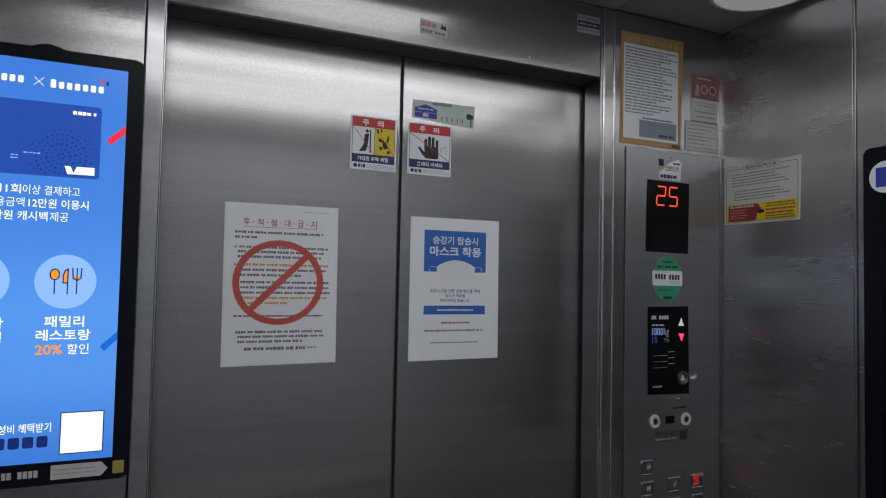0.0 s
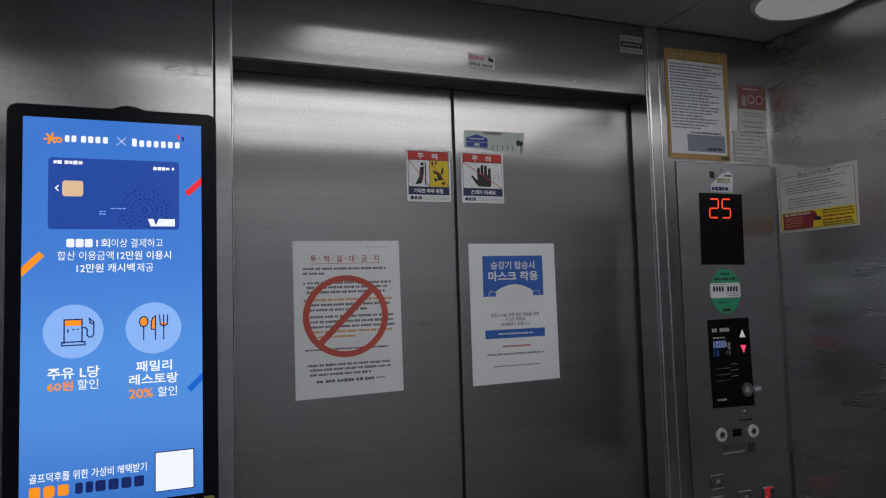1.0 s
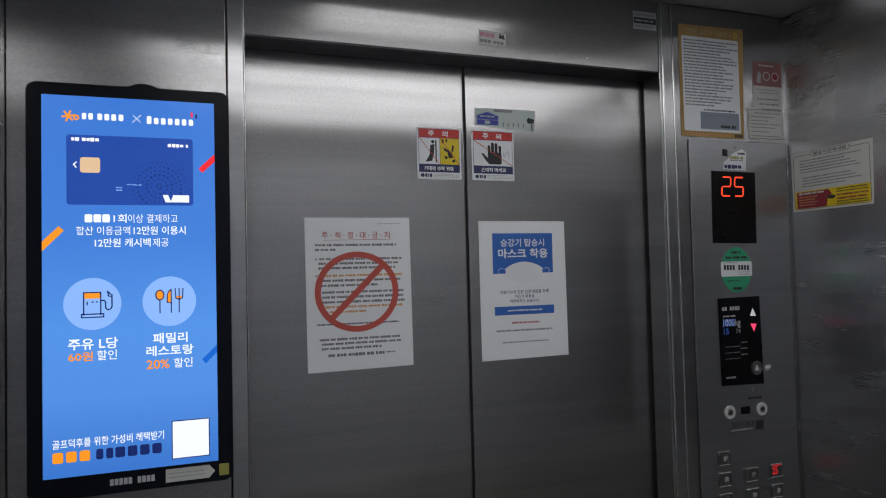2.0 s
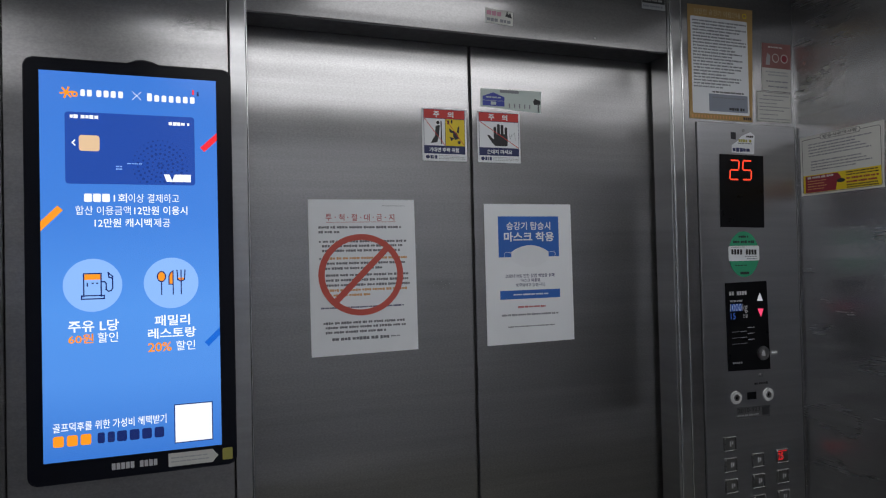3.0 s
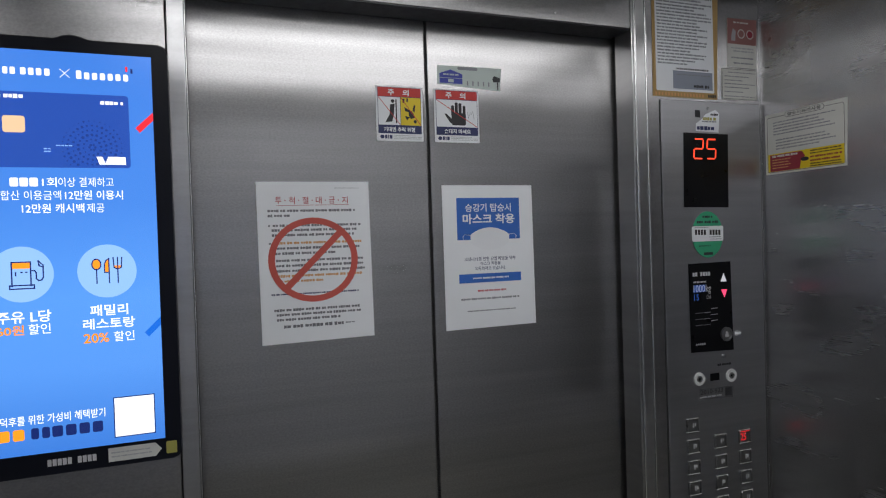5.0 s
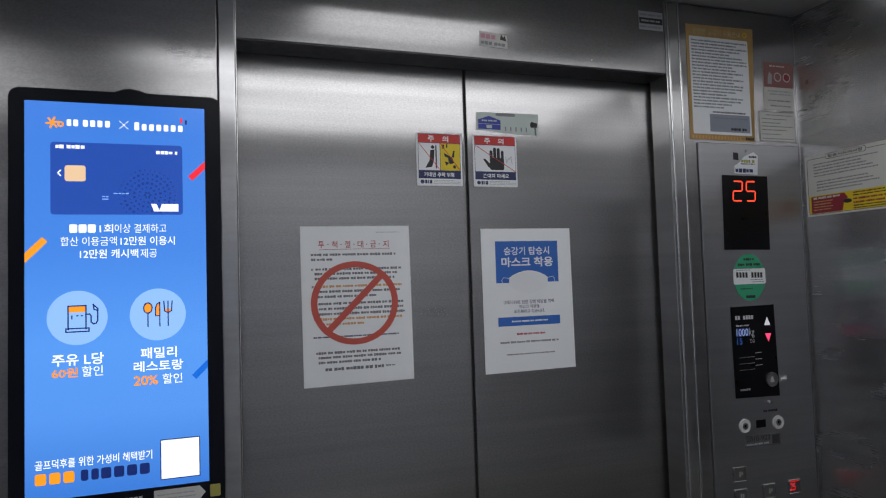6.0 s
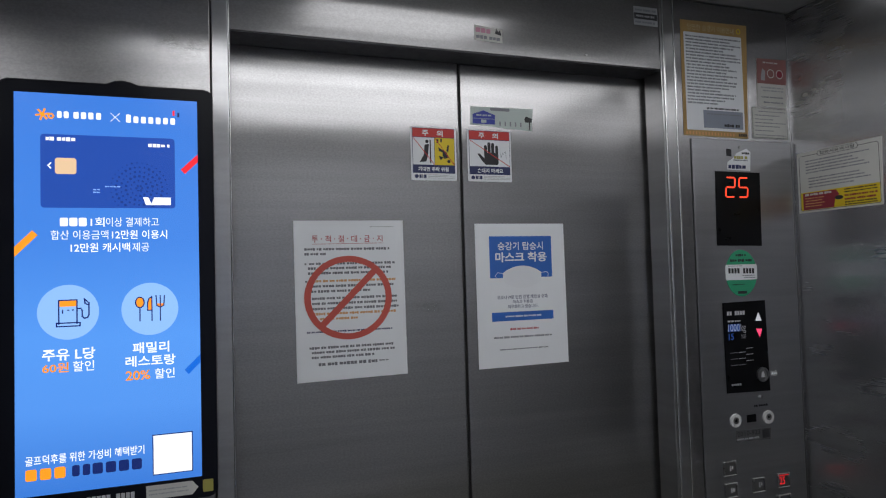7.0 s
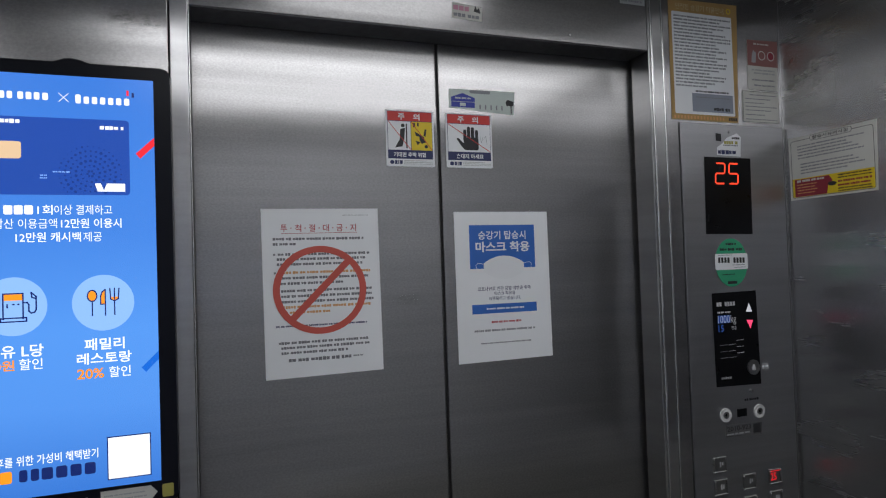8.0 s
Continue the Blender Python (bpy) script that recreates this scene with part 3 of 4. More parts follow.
    b.line("fuel_pump_icon", [[(-0.677, 1.621), (-0.677, 1.656), (-0.653, 1.656), (-0.653, 1.621)], [(-0.680, 1.617), (-0.649, 1.617), (-0.649, 1.622), (-0.680, 1.622), (-0.680, 1.617)],
                              [(-0.653, 1.643), (-0.648, 1.643), (-0.646, 1.640), (-0.646, 1.631), (-0.643, 1.628), (-0.639, 1.629), (-0.637, 1.633), (-0.637, 1.651), (-0.643, 1.657)], [(-0.643, 1.657), (-0.642, 1.650), (-0.637, 1.648)],
                              [(-0.672, 1.637), (-0.672, 1.641)], [(-0.665, 1.641), (-0.664, 1.641)], [(-0.659, 1.641), (-0.658, 1.641)]], w, d + 0.0006, d + 0.0008, S_NAVY, "", disc)
    b.flat("fuel_pump_icon", rect(-0.676, -0.654, 1.6465, 1.655), d + 0.0003, d + 0.0005, S_ORANGE, "", disc)
    b.letters("주유 L당", -0.699, -0.629, 1.5665, 1.5845, d, S_WHITE, 0.018, parent=pic)
    b.letters("60원", -0.699, -0.6645, 1.549, 1.5635, d, S_ORANGE, 0.018, parent=pic)
    b.letters("할인", -0.659, -0.6305, 1.549, 1.5645, d, S_WHITE, 0.006, parent=pic)

    # restaurant offer
    disc = on("offer_disc", oval(-0.5525, 1.638, 0.0405), S_PALE)
    b.flats("cutlery_icon", [oval(-0.567, 1.6485, 0.0055, 0.0075, 20), [(-0.556, 1.636), (-0.550, 1.636), (-0.550, 1.657), (-0.554, 1.654), (-0.556, 1.648)], [(-0.543, 1.646), (-0.533, 1.646), (-0.535, 1.641), (-0.541, 1.641)]], d + 0.0003, d + 0.0005, S_ORANGE, "", disc)
    b.line("cutlery_icon", [oval(-0.567, 1.6485, 0.006, 0.008, 16) + [(-0.561, 1.6485)], [(-0.567, 1.641), (-0.567, 1.620)], [(-0.550, 1.636), (-0.550, 1.620)], [(-0.550, 1.636), (-0.556, 1.636), (-0.556, 1.648), (-0.554, 1.654), (-0.550, 1.657), (-0.550, 1.636)],
                            [(-0.538, 1.658), (-0.538, 1.620)], [(-0.544, 1.658), (-0.543, 1.643), (-0.538, 1.640), (-0.533, 1.643), (-0.532, 1.658)]], 0.0017, d + 0.0006, d + 0.0008, S_NAVY, "", disc)
    b.letters("패밀리", -0.578, -0.526, 1.570, 1.587, d, S_WHITE, 0.018, parent=pic)
    b.letters("레스토랑", -0.588, -0.517, 1.550, 1.5665, d, S_WHITE, 0.018, parent=pic)
    b.letters("20%", -0.588, -0.5535, 1.5295, 1.544, d, S_ORANGE, 0.018, parent=pic)
    b.letters("할인", -0.547, -0.5185, 1.5295, 1.545, d, S_WHITE, 0.006, parent=pic)

    # foot of the advert; the code square stays blank
    b.letters("골프덕후를 위한 가성비 혜택받기", -0.721, -0.563, 1.416, 1.430, d, S_WHITE, 0.008, parent=pic)
    b.flats("trade_mark", [rounded(-0.721 + 0.0185 * k, -0.7065 + 0.0185 * k, 1.394, 1.4105, 0.003, 4) for k in range(3)], d, d + 0.0002, S_ORANGE, "", pic, joined=False)
    b.flats("trade_mark", [rounded(-0.661, -0.651, 1.394, 1.4105, 0.003, 4), rounded(-0.647, -0.637, 1.394, 1.4105, 0.003, 4)] + [rounded(-0.634 + 0.0178 * k, -0.6200 + 0.0178 * k, 1.394, 1.4105, 0.003, 4) for k in range(4)], d, d + 0.0002, S_NAVY, "", pic, joined=False)
    on("code_square", rect(-0.5515, -0.4935, 1.3815, 1.4435), S_NAVY)
    on("code_square", rect(-0.5500, -0.4950, 1.3830, 1.4420), S_WHITE, 1, "blank white square")

    # bezel marks
    b.flats("maker_mark", [rect(-0.642 + 0.0066 * k, -0.6368 + 0.0066 * k, 1.3505, 1.3605) for k in range(10) if k != 5], 0.0300, 0.0304, SILVER_INK, joined=False)
    tag = b.flat("arrow_label", [(-0.561, 1.345), (-0.495, 1.345), (-0.486, 1.3555), (-0.495, 1.366), (-0.561, 1.366)], 0.0300, 0.0305, AGED_PAPER, "white arrow-shaped paper label")
    b.bars(-0.557, -0.503, 1.3585, 0.0025, 0.0305, INK_PALE, 11, parent=tag)
    b.bars(-0.557, -0.500, 1.3525, 0.0025, 0.0305, INK_PALE, 12, parent=tag)
    b.flat("square_tag", rounded(-0.4795, -0.4640, 1.3465, 1.3655, 0.002), 0.0300, 0.0305, YELLOW_TAG, "small yellow square tag")


advertising_display()


# ---- notices on the door ----
def paper_sheet(b, pts, d, mat):
    """A sheet of paper with a real thickness."""
    bm = prism(bmesh.new(), b.at(pts), 0.0004, d)
    return part("sheet", bm, mat, b.root)


def ban_notice():
    b = Board("paper_notice", -0.217, 1.489, "door", "white paper notice with a large red prohibition ring", "notice", "paper notices on the door")
    paper_sheet(b, [(-0.320, 1.488), (-0.112, 1.490), (-0.1145, 1.7845), (-0.322, 1.784)], 0.0012, PAPER)
    d = 0.0013
    for k, ch in enumerate("투척절대금지"):
        x = -0.2835 + k * 0.0245
        b.letters(ch, x - 0.0055, x + 0.0055, 1.7435, 1.7565, d, INK_TITLE, 0.01)
    b.flats("title_dot", [oval(-0.2713 + k * 0.0245, 1.750, 0.0011, None, 8) for k in range(5)], d, d + 0.0002, INK_TITLE, joined=False)
    b.line("underline", [[(-0.288, 1.7405), (-0.154, 1.7415)]], 0.0007, d, d + 0.0002, INK_TITLE)
    b.bars(-0.180, -0.132, 1.7725, 0.0016, d, INK_PALE, 20)
    rows = ((-0.303, -0.142, 1.731, 0), (-0.303, -0.262, 1.722, 0), (-0.295, -0.131, 1.704, 0), (-0.297, -0.140, 1.6955, 0), (-0.297, -0.146, 1.6865, 0),
            (-0.293, -0.132, 1.672, 1), (-0.293, -0.136, 1.6625, 0), (-0.293, -0.182, 1.653, 0), (-0.291, -0.129, 1.640, 0), (-0.291, -0.130, 1.6305, 0), (-0.291, -0.127, 1.621, 0),
            (-0.289, -0.130, 1.6115, 2), (-0.289, -0.205, 1.602, 2), (-0.301, -0.140, 1.5785, 3))
    for k, (x0, x1, z, tint) in enumerate(rows):
        b.bars(x0, x1, z, 0.0052 if tint != 3 else 0.0036, d, (INK_SOFT, INK_ORANGE, INK_ORANGE, INK_NAVY)[tint], 30 + k)
    b.flats("bullet", [rect(-0.303, -0.2995, 1.702, 1.7055), rect(-0.3025, -0.299, 1.670, 1.6735)], d, d + 0.0002, INK_GREY, joined=False)
    for k, (x0, x1, z) in enumerate(((-0.297, -0.138, 1.5495), (-0.293, -0.136, 1.541), (-0.293, -0.176, 1.532))):
        b.bars(x0, x1, z, 0.0052, d, INK_SOFT, 60 + k)
    b.bars(-0.281, -0.171, 1.519, 0.0068, d, INK_SOFT, 70)
    b.bars(-0.167, -0.148, 1.5195, 0.003, d, INK_GREY, 71)
    b.ring("prohibition_ring", -0.2225, 1.640, 0.0705, 0.0825, d + 0.0004, d + 0.0006, INK_RING, "thick red ring", rz=0.945)
    b.line("prohibition_stroke", [[(-0.273, 1.590), (-0.172, 1.690)]], 0.012, d + 0.0009, d + 0.0011, INK_RING, "red diagonal stroke")


def mask_notice():
    b = Board("paper_notice", 0.137, 1.487, "door", "white paper notice with blue heading and mask picture", "notice", "paper notices on the door")
    paper_sheet(b, [(0.036, 1.486), (0.239, 1.4875), (0.237, 1.778), (0.035, 1.778)], 0.0012, PAPER)
    d = 0.0013
    b.flat("heading_panel", rect(0.0655, 0.2065, 1.667, 1.752), d, d + 0.0002, INK_BLUE, "blue heading panel")
    b.letters("승강기 탑승시", 0.084, 0.187, 1.7235, 1.7405, d + 0.0004, PAPER, 0.018)
    b.letters("마스크 착용", 0.078, 0.195, 1.699, 1.7195, d + 0.0004, PAPER, 0.03)
    top = [(0.094 + 0.087 * k / 16, 1.677 + 0.0145 * math.sin(math.pi * k / 16) ** 0.8) for k in range(17)]
    low = [(0.181 - 0.087 * k / 16, 1.661 - 0.016 * math.sin(math.pi * k / 16) ** 0.8) for k in range(17)]
    b.flat("mask_picture", top + low, d + 0.0004, d + 0.0006, STICKER, "white face mask picture")
    for loop in ([(0.094, 1.676), (0.082, 1.678), (0.077, 1.673), (0.079, 1.668)], [(0.181, 1.676), (0.193, 1.678), (0.198, 1.673), (0.196, 1.668)]):
        b.line("mask_loop", [loop], 0.0009, d + 0.0004, d + 0.0006, STICKER)
    b.letters("코로나19로 인한 감염 예방을 위해", 0.080, 0.194, 1.6235, 1.6315, d, INK_NAVY, 0.01)
    b.letters("마스크 착용을", 0.115, 0.160, 1.6145, 1.6215, d, INK_NAVY, 0.01)
    b.letters("의무화하고 있습니다.", 0.103, 0.172, 1.6045, 1.612, d, INK_NAVY, 0.01)
    b.flat("blue_band", rect(0.067, 0.2065, 1.5795, 1.5975), d, d + 0.0002, INK_BLUE)
    b.bars(0.097, 0.178, 1.5885, 0.0042, d + 0.0004, STICKER, 81)
    b.bars(0.107, 0.171, 1.5625, 0.0046, d, INK_TITLE, 82)
    b.bars(0.070, 0.203, 1.5465, 0.0046, d, INK_GREY, 83)
    b.bars(0.083, 0.193, 1.5220, 0.0032, d, INK_GREY, 84)


def warning_sticker(x0, x1, falling):
    z0, z1 = 1.8635, 1.9695
    kind = "with two barred pictograms" if falling else "with a dark palm pictogram"
    b = Board("warning_sticker", (x0 + x1) / 2, z0, "door", "white, red and navy warning sticker " + kind, "sticker", "warning stickers on the door")
    b.flat("sheet", rounded(x0, x1, z0, z1, 0.002), 0.0002, 0.0008, STICKER)
    d, m = 0.0009, 0.0035
    b.flat("border", rect(x0 + m, x1 - m, z0 + 0.0145, z1 - 0.002), d, d + 0.0002, INK_NAVY)
    b.flat("red_band", rect(x0 + m + 0.0008, x1 - m - 0.0008, 1.9495, z1 - 0.0028), d + 0.0003, d + 0.0005, INK_RED)
    cx = (x0 + x1) / 2
    for ch, x in (("주", cx - 0.017), ("의", cx + 0.013)):
        b.letters(ch, x - 0.0065, x + 0.0065, 1.9515, 1.9635, d + 0.0007, STICKER, 0.03)
    lo, hi, e = 1.8945, 1.9485, 0.0012
    field = rect(x0 + m + 0.0008, (cx + 0.001 if falling else x1 - m - 0.0008), lo, hi)
    b.flat("white_field", field, d + 0.0003, d + 0.0005, STICKER)
    k0, k1 = d + 0.0006, d + 0.0008
    if falling:
        b.flat("yellow_field", rect(cx + 0.002, x1 - m - 0.0008, lo, hi), d + 0.0003, d + 0.0005, INK_YELLOW)
        b.flats("pictogram", [oval(cx - 0.014, 1.9405, 0.0035, None, 14), [(cx - 0.019, 1.934), (cx - 0.010, 1.936), (cx - 0.012, 1.915), (cx - 0.016, 1.901), (cx - 0.030, 1.899), (cx - 0.021, 1.914)], rect(cx - 0.0085, cx - 0.006, 1.898, 1.944)], k0, k1, INK_BLACK, "dark leaning plain shape")
        b.flats("pictogram", [oval(cx + 0.031, 1.902, 0.0033, None, 14), [(cx + 0.018, 1.925), (cx + 0.026, 1.921), (cx + 0.031, 1.910), (cx + 0.022, 1.907), (cx + 0.018, 1.914)], [(cx + 0.009, 1.930), (cx + 0.018, 1.925), (cx + 0.019, 1.920), (cx + 0.011, 1.922)],
                              [(cx + 0.026, 1.923), (cx + 0.029, 1.935), (cx + 0.032, 1.934), (cx + 0.030, 1.920)], [(cx + 0.010, 1.913), (cx + 0.020, 1.910), (cx + 0.014, 1.904)], rect(cx + 0.006, cx + 0.010, 1.938, 1.946), rect(cx + 0.014, cx + 0.017, 1.940, 1.947)], k0, k1, INK_BLACK, "dark tumbling plain shape")
        b.line("stroke_line", [[(x0 + m + 0.002, hi - e), (cx, lo + e)], [(cx + 0.003, hi - e), (x1 - m - 0.002, lo + e)]], 0.0012, k1 + 0.0002, k1 + 0.0004, INK_RED)
        b.letters("기대면 추락 위험", cx - 0.033, cx + 0.030, 1.8815, 1.8905, d + 0.0004, STICKER, 0.03)
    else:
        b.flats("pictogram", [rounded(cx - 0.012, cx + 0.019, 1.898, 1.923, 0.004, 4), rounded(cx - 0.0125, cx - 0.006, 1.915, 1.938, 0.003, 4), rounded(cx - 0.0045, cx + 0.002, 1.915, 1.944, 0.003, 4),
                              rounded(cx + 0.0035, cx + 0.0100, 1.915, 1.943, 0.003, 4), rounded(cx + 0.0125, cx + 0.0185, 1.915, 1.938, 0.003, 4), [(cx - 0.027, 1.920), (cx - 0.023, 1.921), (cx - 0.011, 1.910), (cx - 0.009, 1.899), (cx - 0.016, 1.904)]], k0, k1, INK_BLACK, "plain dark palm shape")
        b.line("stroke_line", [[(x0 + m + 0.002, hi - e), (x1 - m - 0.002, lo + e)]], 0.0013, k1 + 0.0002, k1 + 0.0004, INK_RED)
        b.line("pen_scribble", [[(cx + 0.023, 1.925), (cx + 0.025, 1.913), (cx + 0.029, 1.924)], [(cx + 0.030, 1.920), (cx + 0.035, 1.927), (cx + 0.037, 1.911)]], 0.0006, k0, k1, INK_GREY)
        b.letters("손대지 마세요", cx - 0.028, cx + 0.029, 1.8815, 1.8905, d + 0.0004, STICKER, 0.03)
    b.flats("maker_mark", [oval(x0 + 0.011, 1.8715, 0.0042, 0.0038, 16), rect(x0 + 0.0165, x0 + 0.021, 1.868, 1.875), rect(x0 + 0.0225, x0 + 0.0245, 1.868, 1.875), rect(x0 + 0.026, x0 + 0.031, 1.868, 1.875)], d, d + 0.0002, INK_NAVY, joined=False)
    for k, z in enumerate((1.8745, 1.8715, 1.8685)):
        b.bars(x0 + 0.034, x1 - 0.004 - 0.012 * (k == 0), z, 0.0013, d, INK_PALE, 90 + k)


def address_sticker():
    b = Board("address_sticker", 0.104, 1.974, "door", "pale green address sticker with a blue house shape", "sticker")
    b.flat("sheet", [(0.033, 1.980), (0.171, 1.9715), (0.1745, 2.018), (0.034, 2.0165)], 0.0002, 0.0007, PALE_GREEN)
    d = 0.0008
    b.flat("house_shape", [(0.038, 1.982), (0.087, 1.9815), (0.0875, 2.001), (0.062, 2.0095), (0.038, 2.001)], d, d + 0.0002, INK_ROYAL, "blue gabled house shape")
    b.bars(0.046, 0.080, 1.9995, 0.004, d + 0.0004, PALE_GREEN, 101)
    b.line("divider", [[(0.038, 1.9925), (0.087, 1.9925)]], 0.0007, d + 0.0004, d + 0.0006, PALE_GREEN)
    b.flats("number_bar", [rect(0.056, 0.068, 1.984, 1.9905)], d + 0.0004, d + 0.0006, PALE_GREEN, joined=False)
    b.flat("date_pill", rounded(0.077, 0.121, 2.010, 2.0165, 0.003, 4), d, d + 0.0002, INK_GREY)
    b.bars(0.124, 0.152, 2.0085, 0.006, d, PALE_GREEN, 102)
    b.flats("number_bar", [rect(0.097 + 0.0118 * k, 0.0998 + 0.0118 * k, 1.9795, 1.9885) for k in range(5)], d, d + 0.0002, INK_GREY, joined=False)
    b.flats("post_box_shape", [[(0.154, 1.996), (0.158, 2.002), (0.172, 1.998), (0.171, 1.990), (0.156, 1.989)], rect(0.1645, 0.167, 1.973, 1.991)], d, d + 0.0002, INK_BLACK)


ban_notice()
mask_notice()
warning_sticker(-0.0945, 0.0005, True)
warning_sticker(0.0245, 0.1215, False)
address_sticker()


# ---- stickers on the header ----
def header_stickers():
    b = Board("advert_sticker", 0.049, 2.126, "front", "small white advertising sticker with pink writing", "sticker")
    b.flat("sheet", [(0.019, 2.128), (0.078, 2.1255), (0.0785, 2.152), (0.020, 2.157)], 0.0002, 0.0007, AGED_PAPER)
    b.bars(0.022, 0.058, 2.1475, 0.0105, 0.0008, INK_PINK, 110, slope=-0.06)
    b.bars(0.022, 0.075, 2.1345, 0.008, 0.0008, INK_GREY, 111, slope=-0.05)
    b.flat("curtain_shape", [(0.062, 2.143), (0.076, 2.140), (0.073, 2.151), (0.069, 2.147), (0.066, 2.154)], 0.0008, 0.001, INK_BLACK)
    b = Board("service_sticker", 0.415, 2.195, "front", "grey service sticker with a black band", "sticker")
    b.flat("sheet", rect(0.385, 0.445, 2.195, 2.235), 0.0002, 0.0007, INK_PALE)
    b.flat("black_band", rect(0.386, 0.444, 2.208, 2.221), 0.0008, 0.001, INK_BLACK)
    b.bars(0.390, 0.440, 2.2145, 0.005, 0.0011, INK_PALE, 115)
    b.bars(0.388, 0.441, 2.2275, 0.005, 0.0008, INK_GREY, 116)
    b.bars(0.388, 0.441, 2.2015, 0.005, 0.0008, INK_GREY, 117)
    b = Board("screw_head", 0.266, 2.117, "front", "tiny bright screw head in the header panel", "screw")
    b.flat("head", oval(0.266, 2.119, 0.0022, None, 14), 0, 0.0012, BUTTON_STEEL)


header_stickers()


# ---- lift control panel ----
def segment_digit(b, ch, x, z, w, h, parent, d):
    """One seven-bar figure; (x, z) is its lower left."""
    on = {"2": "abged", "5": "afgcd"}[ch]
    t, lean = w * 0.2, 0.06
    mid = z + h / 2
    seg = {"a": ((x, z + h), (x + w, z + h)), "g": ((x, mid), (x + w, mid)), "d": ((x, z), (x + w, z)), "b": ((x + w, mid), (x + w, z + h)), "f": ((x, mid), (x, z + h)), "c": ((x + w, z), (x + w, mid)), "e": ((x, z), (x, mid))}
    for s in on:
        (xa, za), (xb, zb) = seg[s]
        k = math.hypot(xb - xa, zb - za)
        ux, uz = (xb - xa) / k * t * 0.62, (zb - za) / k * t * 0.62
        pa, pb = (xa + ux + lean * (za - z), za + uz), (xb - ux + lean * (zb - z), zb - uz)
        b.line("segment", [[pa, pb]], t * 0.62, d, d + 0.0003, S_DIGIT, "", parent)


def floor_button(b, x, z, lit=False, seed=0):
    bm = bmesh.new()
    w, h, t = 0.0168, 0.0160, 0.0030
    for x0, x1, z0, z1 in ((-w, w, h - t, h), (-w, w, -h, -h + t), (-w, -w + t, -h + t, h - t), (w - t, w, -h + t, h - t)):
        box(bm, x0, x1, -0.0055, 0.0, z0, z1, 0.0009, 1)
    bmesh.ops.translate(bm, vec=(x - b.u, -b.lift, z - b.z), verts=bm.verts)
    button = part("floor_button", bm, BUTTON_STEEL, b.root, "lit red square floor button" if lit else "")
    cap = box(bmesh.new(), x - b.u - w + t, x - b.u + w - t, -0.0035 - b.lift, -b.lift, z - b.z - h + t, z - b.z + h - t, 0.0006, 1)
    part("button_cap", cap, CAP_STEEL, button)
    if lit:
        b.letters("25", x - 0.013, x + 0.003, z - 0.0085, z + 0.0085, 0.0037, S_BUTTON, 0.02, "figure", "", button)
        b.flat("glow_window", rect(x - 0.0134, x + 0.0134, z + 0.0104, z + 0.0127), 0.0034, 0.0038, S_BUTTON, "", button)
    else:
        rnd = random.Random(seed)
        b.flats("figure", [rect(x - 0.001, x + 0.0028, z - 0.005, z + 0.006), rect(x + 0.0044, x + 0.0082, z - 0.004 + rnd.uniform(0, 0.003), z + 0.005)], 0.0034, 0.0037, SILVER_INK, "", button)


def key_switch(b, x, z):
    bm = ring(bmesh.new(), x - b.u, z - b.z, 0.0075, 0.0145, b.lift, b.lift + 0.003, 28)
    sw = part("key_switch", bm, WHITE_PLASTIC, b.root, "round key switch with a pale rim")
    b.ring("barrel", x, z, 0.0032, 0.0072, 0.0, 0.004, BUTTON_STEEL, "", sw)
    b.flat("key_slot", rounded(x - 0.0012, x + 0.0012, z - 0.003, z + 0.003, 0.001, 3), 0.0, 0.0035, DARK_GAP, "", sw)


def control_panel():
    b = Board("lift_controls", 0.66, 0.70, "front", "satin steel lift control plate with square floor buttons", "lift controls")
    b.flat("shadow_gap", rect(0.5176, 0.519, 0.70, 1.957), 0.0, 0.0006, DARK_GAP, "dark joint at the plate's edge")
    face = box(bmesh.new(), 0.519 - b.u, 0.7985 - b.u, -0.004, 0.0, 0.0, 1.957 - b.z, 0.001)
    part("faceplate", face, PLATE_STEEL, b.root)
    b.lift = 0.004
    return b


panel = control_panel()


